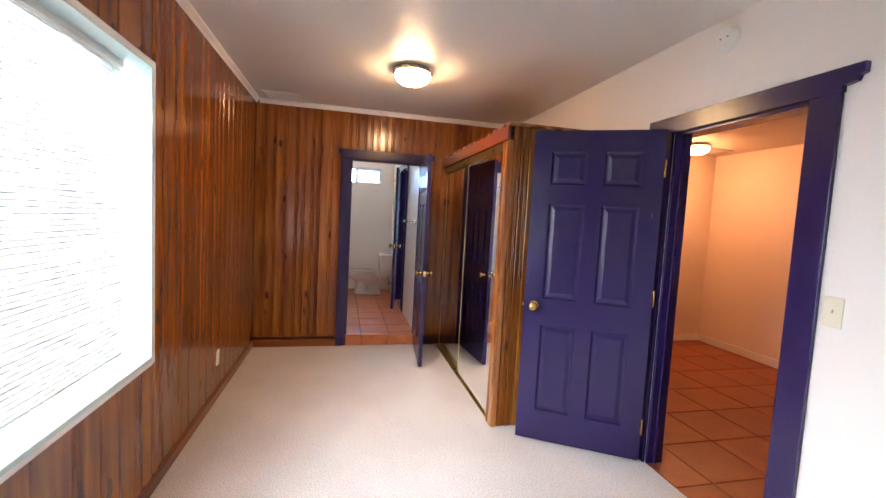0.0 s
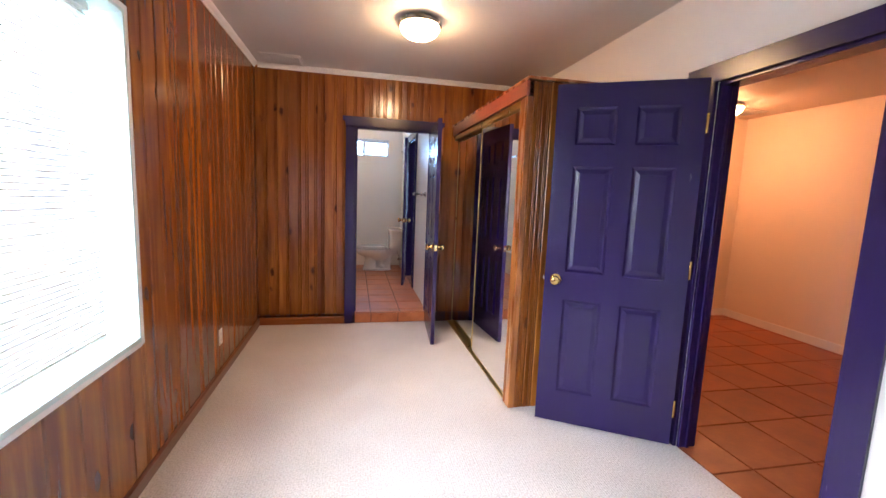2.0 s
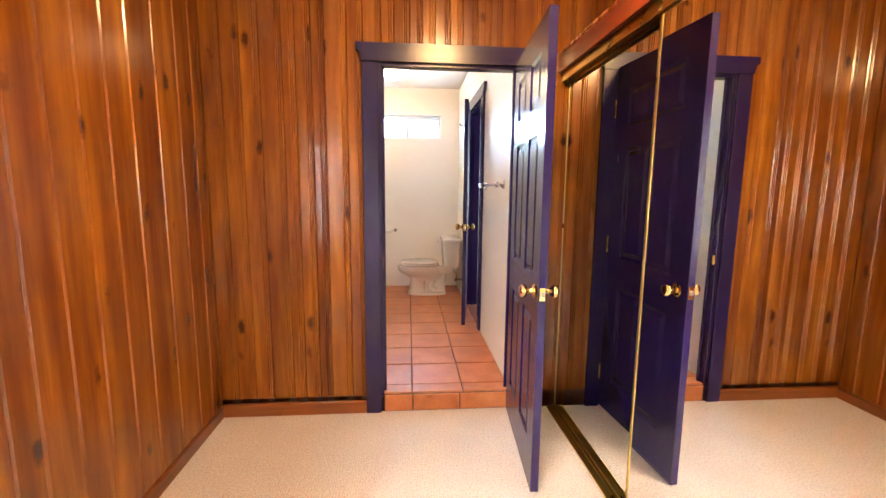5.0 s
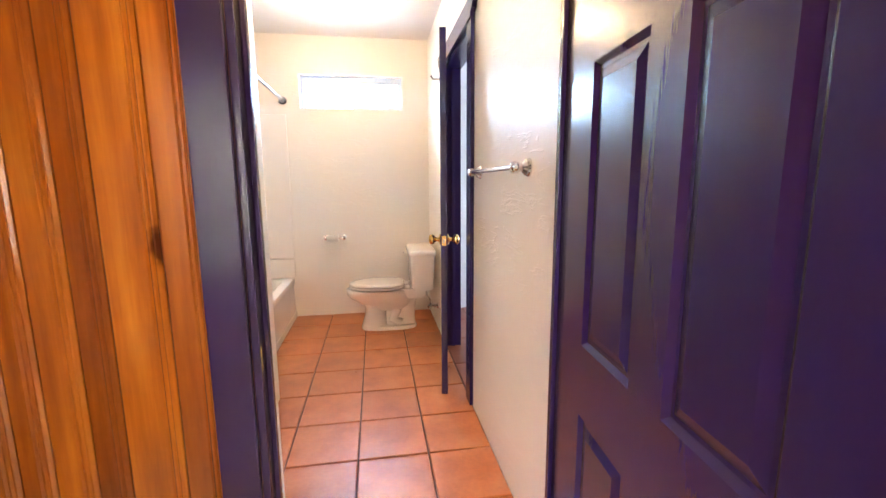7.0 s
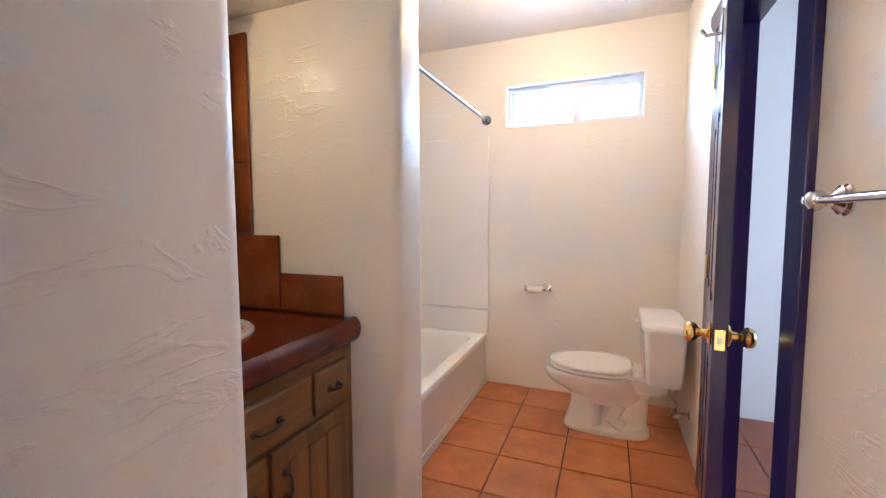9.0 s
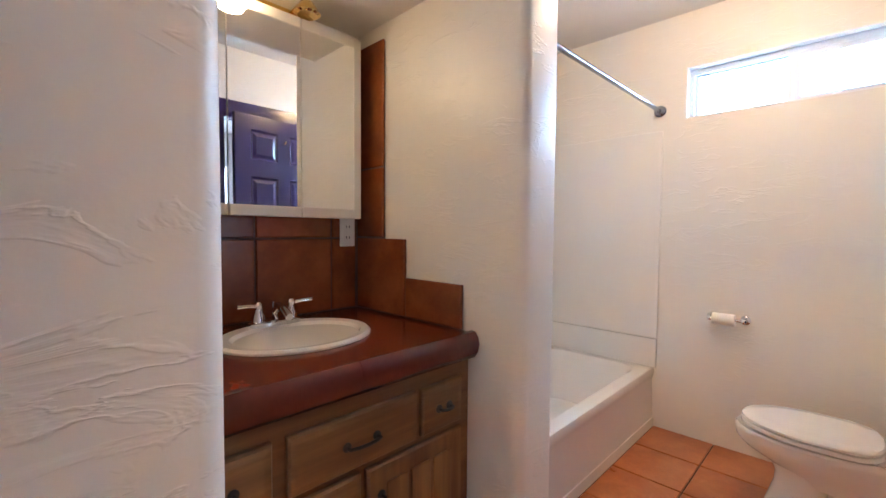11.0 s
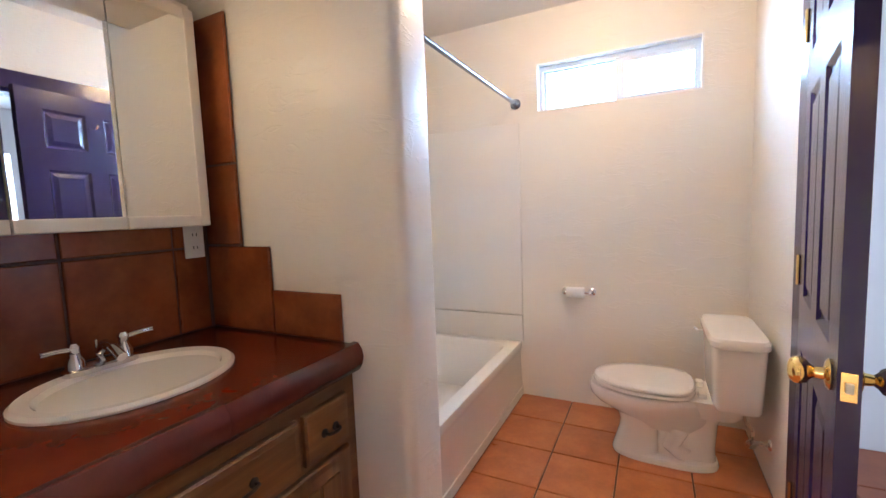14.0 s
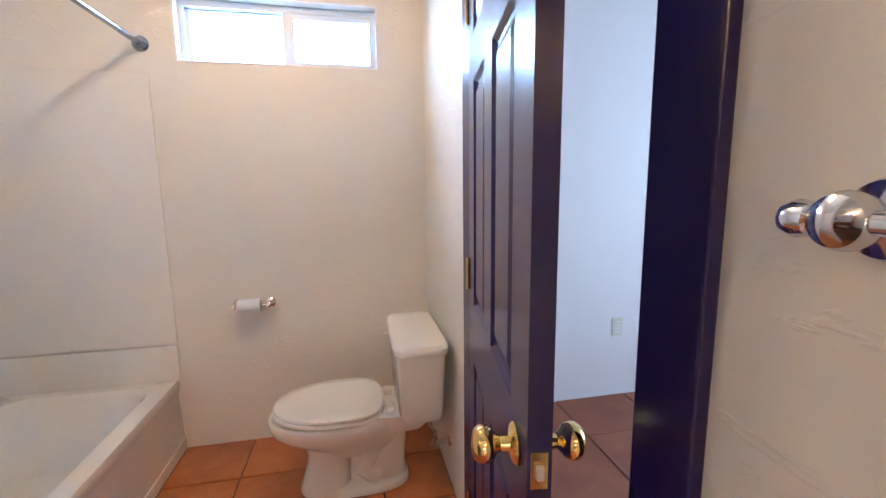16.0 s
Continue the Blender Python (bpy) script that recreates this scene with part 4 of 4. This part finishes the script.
for y0, y1 in ((0.36, 0.57), (0.605, 0.985), (1.005, 1.175)):
    d = raised("drawer_front", VXF, y0, y1, 0.728, 0.868, M_OAK_H)
    pull(d, VXF + 0.020, (y0 + y1) / 2, 0.795, 0.022 if y1 - y0 < 0.3 else 0.045)
for y0, y1, hy in ((0.36, 0.57, 0.53), (0.815, 1.175, 0.85)):
    d = raised("cabinet_door", VXF, y0, y1, BFL + 0.12, 0.708, M_OAK)
    n = 3 if y1 - y0 > 0.3 else 2
    for i in range(n):
        a = y0 + 0.05 + i * (y1 - y0 - 0.10) / n
        b = y0 + 0.05 + (i + 1) * (y1 - y0 - 0.10) / n
        part("door_stave", bbox((VXF + 0.018, a + 0.006, BFL + 0.17), (VXF + 0.026, b - 0.006, 0.658), 0.004), M_OAK, d)
    pull(d, VXF + 0.026, hy, 0.60, 0.035, True)
for z0, z1 in ((0.535, 0.708), (0.34, 0.515), (0.235, 0.32)):
    d = raised("drawer_front", VXF, 0.605, 0.795, z0, z1, M_OAK_H)
    pull(d, VXF + 0.020, 0.70, (z0 + z1) / 2, 0.04)

top = thing("vanity_countertop", pose(0, 0, 0), "glazed red tile countertop with rounded bullnose edge", "countertop")
cb = bmesh.new()
SX, SY, SRX, SRY = 0.128, 0.797, 0.195, 0.232
ring_in = [cb.verts.new(p) for p in oval(SX, SY, SRX - 0.02, SRY - 0.02, CT, 40)]
rect = []
for i in range(40):
    a = 2 * math.pi * i / 40
    c, s = math.cos(a), math.sin(a)
    k = min((VXF - SX if c > 0 else SX - VX0) / max(abs(c), 1e-6), (VY1 - SY if s > 0 else SY - VY0) / max(abs(s), 1e-6))
    rect.append(cb.verts.new((SX + k * c, SY + k * s, CT)))
for i in range(40):
    j = (i + 1) % 40
    cb.faces.new((ring_in[i], ring_in[j], rect[j], rect[i]))
for cx, cy in ((VXF, VY1), (VXF, VY0), (VX0, VY1), (VX0, VY0)):
    near = sorted(rect, key=lambda v: (v.co.x - cx) ** 2 + (v.co.y - cy) ** 2)
    cand = [v for v in near if abs(v.co.x - cx) < 1e-4][0], [v for v in near if abs(v.co.y - cy) < 1e-4][0]
    if cand[0] is not cand[1]:
        cb.faces.new((cand[0], cand[1], cb.verts.new((cx, cy, CT))))
part("counter_surface", cb, M_COUNTER, top)
nose = [(VXF - 0.004, CT + 0.0), (VXF + 0.012, CT + 0.007), (VXF + 0.028, CT + 0.005), (VXF + 0.041, CT - 0.012), (VXF + 0.046, CT - 0.035), (VXF + 0.040, CT - 0.06), (VXF + 0.028, CT - 0.078), (VXF + 0.012, CT - 0.086), (VXF - 0.004, CT - 0.086)]
for a, b in ((VY0, 0.7815), (0.7825, VY1 + 0.001)):
    part("bullnose_tile", sheet(nose, a, b, 1), M_NOSE, top, "", True)

sink = thing("sink", pose(0, 0, 0), "oval white drop-in porcelain sink", "sink")
sk = [oval(SX, SY, SRX, SRY, CT + 0.001, 44), oval(SX, SY, SRX, SRY, CT + 0.007, 44), oval(SX, SY, SRX - 0.008, SRY - 0.008, CT + 0.014, 44), oval(SX + 0.008, SY, SRX - 0.036, SRY - 0.036, CT + 0.012, 44), oval(SX + 0.012, SY, SRX - 0.046, SRY - 0.046, CT - 0.002, 44),
      oval(SX + 0.012, SY, SRX - 0.058, SRY - 0.06, CT - 0.06, 44), oval(SX + 0.008, SY, SRX - 0.09, SRY - 0.10, CT - 0.11, 44), oval(SX, SY, 0.05, 0.06, CT - 0.135, 44)]
part("basin", loft(sk), M_PORC, sink, "", True)
part("drain", lathe([(0.022, 0), (0.022, 0.003), (0.012, 0.004)], 20, pose(SX, SY, CT - 0.134)), M_CHROME, sink, "chrome drain", True)
fau = thing("faucet", pose(0, 0, 0), "chrome two-handle centerset faucet with lever handles", "faucet")
FX = -0.030
part("base_plate", loft([oval(FX, SY, 0.030, 0.085, CT + 0.012, 32, power=3), oval(FX, SY, 0.030, 0.085, CT + 0.024, 32, power=3), oval(FX, SY, 0.022, 0.075, CT + 0.030, 32, power=3)]), M_CHROME, fau, "", True)
part("spout", tube([(FX, SY, CT + 0.028), (FX, SY, CT + 0.055), (FX + 0.025, SY, CT + 0.078), (FX + 0.07, SY, CT + 0.070), (FX + 0.105, SY, CT + 0.052)], 0.0125, 14), M_CHROME, fau, "", True)
part("lift_rod", tube([(FX - 0.018, SY, CT + 0.028), (FX - 0.018, SY, CT + 0.085)], 0.003, 8), M_CHROME, fau, "", True)
for s in (-1, 1):
    part("handle_body", lathe([(0.022, 0.0), (0.020, 0.02), (0.013, 0.034), (0.012, 0.05), (0.015, 0.056), (0.008, 0.066), (0.001, 0.068)], 20, pose(FX, SY + s * 0.055, CT + 0.026)), M_CHROME, fau, "", True)
    part("lever", tube([(FX, SY + s * 0.055, CT + 0.078), (FX + 0.006, SY + s * 0.09, CT + 0.083), (FX + 0.010, SY + s * 0.125, CT + 0.084)], 0.0065, 10), M_CHROME, fau, "chrome lever handle", True)

# mirror cabinet
mc = thing("mirror_cabinet", pose(0, 0, 0), "cream triple-door mirrored medicine cabinet over the sink", "mirror cabinet")
MX0, MX1, MY0, MY1, MZ0, MZ1 = -0.162, -0.068, 0.435, 1.150, 1.368, 2.052
part("body", boxes(((MX0, MY0, MZ0 + 0.004), (MX1, MY1, MZ1))), M_CAB, mc)
ys = (MY0, 0.662, 0.902, MY1)
for i, (y0, y1) in enumerate(zip(ys, ys[1:])):
    fb = 0.034
    yl, yr = (y0 + fb if i == 0 else y0 + 0.002), (y1 - fb if i == 2 else y1 - 0.002)
    d = part("mirror_leaf", bbox((MX1 + 0.001, y0 + 0.0015, MZ0), (MX1 + 0.016, y1 - 0.0015, MZ1), 0.002), M_CAB, mc)
    part("mirror_glass", boxes(((MX1 + 0.0162, yl, MZ0 + 0.036), (MX1 + 0.0185, yr, MZ1 - 0.036))), M_MIRROR, d, "mirror glass")
    if i == 0:
        part("frame_stile", bbox((MX1 + 0.016, y0 + 0.002, MZ0 + 0.001), (MX1 + 0.024, yl, MZ1 - 0.001), 0.003), M_CAB, d)
    if i == 2:
        part("frame_stile", bbox((MX1 + 0.016, yr, MZ0 + 0.001), (MX1 + 0.024, y1 - 0.002, MZ1 - 0.001), 0.003), M_CAB, d)
    part("frame_rail", bbox((MX1 + 0.016, yl, MZ0 + 0.001), (MX1 + 0.024, yr, MZ0 + 0.036), 0.003), M_CAB, d)
    part("frame_rail", bbox((MX1 + 0.016, yl, MZ1 - 0.036), (MX1 + 0.024, yr, MZ1 - 0.001), 0.003), M_CAB, d)
vl = thing("vanity_light", pose(0, 0, 0), "brass vanity light bar with glowing glass shades", "wall lamp")
part("back_plate", bbox((-0.178, 0.40, 2.066), (-0.155, 0.96, 2.124), 0.006), M_BRASS, vl)
for y in (0.455, 0.685):
    part("arm", tube([(-0.157, y, 2.098), (-0.08, y, 2.108), (-0.03, y, 2.100)], 0.009), M_BRASS, vl, "", True)
    part("socket_cup", lathe([(0.012, 0.03), (0.024, 0.022), (0.026, 0.0), (0.02, -0.002)], 20, pose(-0.026, y, 2.066)), M_BRASS, vl, "", True)
    part("shade", lathe([(0.022, 0.0), (0.034, -0.015), (0.042, -0.035), (0.036, -0.052), (0.012, -0.06)], 24, pose(-0.026, y, 2.063)), M_BULB, vl, "glowing glass shade", True)
part("arm", tube([(-0.157, 0.915, 2.098), (-0.08, 0.915, 2.108), (-0.03, 0.915, 2.100)], 0.009), M_BRASS, vl, "", True)
part("socket_cup", lathe([(0.010, 0.04), (0.022, 0.034), (0.040, 0.006), (0.046, -0.004), (0.036, -0.010), (0.002, -0.004)], 20, pose(-0.026, 0.915, 2.066)), M_BRASS, vl, "empty flared brass lamp cup", True)

# ---- pieces of walls and floors ----
plank_cache = {}


def plank(parent, m, w, h, bead=False):
    """A bevelled board; local x across, z up, face at y = -0.012."""
    key = (round(w, 3), round(h, 3), bead)
    if key not in plank_cache:
        g, d, q = 0.0012, 0.012, 0.006
        prof = [(g, 0.0), (g, -d + q), (g + q, -d), (w - g - q, -d), (w - g, -d + q), (w - g, 0.0)]
        if bead and w > 0.05:
            prof[3:3] = [(w - 0.030, -d), (w - 0.026, -d + 0.0045), (w - 0.022, -d), (w - 0.018, -d), (w - 0.0145, -d + 0.0045), (w - 0.011, -d)]
        bm = loft([[(u, v, 0.0) for u, v in prof], [(u, v, h) for u, v in prof]])
        bmesh.ops.recalc_face_normals(bm, faces=bm.faces)
        me = bpy.data.meshes.new("board")
        bm.to_mesh(me)
        bm.free()
        me.materials.append(M_PINE)
        plank_cache[key] = me
    ob = new("board", plank_cache[key])
    ob.parent = parent
    ob.matrix_world = m
    return ob


rng = random.Random(5)


def widths(total, choices):
    out, left = [], total
    while left > 0.0001:
        w = rng.choice(choices)
        if left - w < 0.06:
            w = left
        out.append(w)
        left -= w
    return out


y = -6.0
for w in widths(6.0 - 0.0, (0.10, 0.14, 0.18, 0.20, 0.12)):
    spans = [(0.0, CEIL)]
    if y + w > WY0 - 0.02 and y < WY1 + 0.02:
        spans = [(0.0, WZ0 - 0.03), (WZ1 + 0.024, CEIL)]
        if y < WY0 - 0.022 or y + w > WY1 + 0.022:
            # a board that passes the window's edge is ripped along it
            cut = WY0 - 0.022 if y < WY0 else WY1 + 0.022
            a, b = (y, cut) if y < WY0 else (cut, y + w)
            if b - a > 0.016:
                plank(wall_west, pose(-0.012, a, 0.0, 0, 0, 90), b - a, CEIL)
            c0, c1 = (cut, y + w) if y < WY0 else (y, cut)
            if c1 - c0 > 0.016:
                for z0, z1 in spans:
                    plank(wall_west, pose(-0.012, c0, z0, 0, 0, 90), c1 - c0, z1 - z0)
            y += w
            continue
    for z0, z1 in spans:
        plank(wall_west, pose(-0.012, y, z0, 0, 0, 90), w, z1 - z0)
    y += w
x = 0.0
for seg0, seg1, z0, z1 in ((0.0, 0.852, 0.0, CEIL), (0.852, 1.848, 2.13, CEIL), (1.848, 1.94, 0.0, CEIL), (1.94, EAST, 2.125, CEIL), (1.94, EAST, 0.0, 2.10)):
    x = seg0
    for w in widths(seg1 - seg0, (0.085, 0.10, 0.07, 0.12)):
        plank(wall_north, pose(x, 0.012, z0), w, z1 - z0, True)
        x += w
x = CX + 0.031
for w in widths(EAST - x - 0.001, (0.06, 0.10, 0.14)):
    plank(closet, pose(x, CY - 0.002, 0.0), w, 2.104, True)
    x += w

tile_cache = {}


def slab_tile(parent, m, a, b, mat, h=0.010, name="tile"):
    key = (round(a, 3), round(b, 3), mat.name, h)
    if key not in tile_cache:
        g, q = 0.004, 0.003
        bm = bmesh.new()
        ls = [[bm.verts.new((px, py, z)) for px, py in ((g + i, g + i), (a - g - i, g + i), (a - g - i, b - g - i), (g + i, b - g - i))] for i, z in ((0.0, 0.0), (0.0, h - q), (q, h))]
        for l0, l1 in zip(ls, ls[1:]):
            for k in range(4):
                bm.faces.new((l0[k], l0[(k + 1) % 4], l1[(k + 1) % 4], l1[k]))
        bm.faces.new(ls[-1])
        bmesh.ops.recalc_face_normals(bm, faces=bm.faces)
        me = bpy.data.meshes.new(name)
        bm.to_mesh(me)
        bm.free()
        me.materials.append(mat)
        tile_cache[key] = me
    ob = new(name, tile_cache[key])
    ob.parent = parent
    ob.matrix_world = m
    return ob


def tile_floor(parent, x0, x1, y0, y1, z, px, py, pitch, mat, skip=None):
    xs = sorted({x0, x1, *[px + pitch * i for i in range(-30, 31) if x0 + 0.02 < px + pitch * i < x1 - 0.02]})
    ys = sorted({y0, y1, *[py + pitch * i for i in range(-30, 31) if y0 + 0.02 < py + pitch * i < y1 - 0.02]})
    for a, b in zip(xs, xs[1:]):
        for c, d in zip(ys, ys[1:]):
            slab_tile(parent, pose(a, c, z - 0.0095 + rng.uniform(-0.0006, 0.0006)), b - a, d - c, mat)


by_name = bpy.data.objects
tile_floor(by_name["floor_bathroom"], 0.48, RWALL, 0.006, FAR, BFL, 1.125, 2.34, 0.3175, M_TERRA)
tile_floor(by_name["floor_bathroom"], VX0, 0.48, 0.34, 1.225, BFL, 1.125, 2.34, 0.3175, M_TERRA)
tile_floor(by_name["floor_hall"], RWALL, 4.58, 0.11, FAR, BFL, 1.135, 2.60, 0.46, M_TERRA2)
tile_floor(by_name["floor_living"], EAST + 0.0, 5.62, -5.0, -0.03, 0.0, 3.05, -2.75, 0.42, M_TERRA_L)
# riser under the bathroom threshold
for a, b in ((D2A + 0.018, 1.13), (1.13, 1.42), (1.42, D2B - 0.018)):
    slab_tile(by_name["floor_bathroom"], pose(a, 0.004, 0.0, 90), b - a, BFL - 0.006, M_TERRA)

# splash tiles
sp = thing("splash_tiles", pose(0, 0, 0), "glazed brown terracotta backsplash stepping down beside mirror", "backsplash")
part("bed", boxes(((VX0, VY0, CT + 0.001), (VX0 + 0.008, VY1 - 0.001, 2.06)), ((VX0 + 0.009, VY1 - 0.006, CT + 0.001), (0.010, VY1, 2.06)), ((0.011, VY1 - 0.006, CT + 0.001), (0.140, VY1, 1.288)), ((0.141, VY1 - 0.006, CT + 0.001), (0.427, VY1, 1.146))), M_GROUT, sp)
rows_z = (CT + 0.002, 1.292, 1.58, 1.87, 2.065)
ysp = (VY0, 0.497, 0.787, 1.09, VY1 - 0.016)
for z0, z1 in zip(rows_z, rows_z[1:]):
    for a, b in zip(ysp, ysp[1:]):
        slab_tile(sp, Matrix.Translation((VX0 + 0.006, a, z0)) @ Matrix(((0, 0, 1, 0), (1, 0, 0, 0), (0, 1, 0, 0), (0, 0, 0, 1))), b - a, z1 - z0, M_SPLASH)
side = Matrix(((1, 0, 0, 0), (0, 0, -1, 0), (0, 1, 0, 0), (0, 0, 0, 1)))
for x0, x1, z0, z1 in ((VX0 + 0.016, 0.146, CT + 0.002, 1.296), (0.146, 0.432, CT + 0.002, 1.152), (VX0 + 0.016, 0.016, 1.296, 1.574), (VX0 + 0.016, 0.016, 1.574, 2.068)):
    slab_tile(sp, Matrix.Translation((x0, VY1 - 0.004, z0)) @ side, x1 - x0, z1 - z0, M_SPLASH)
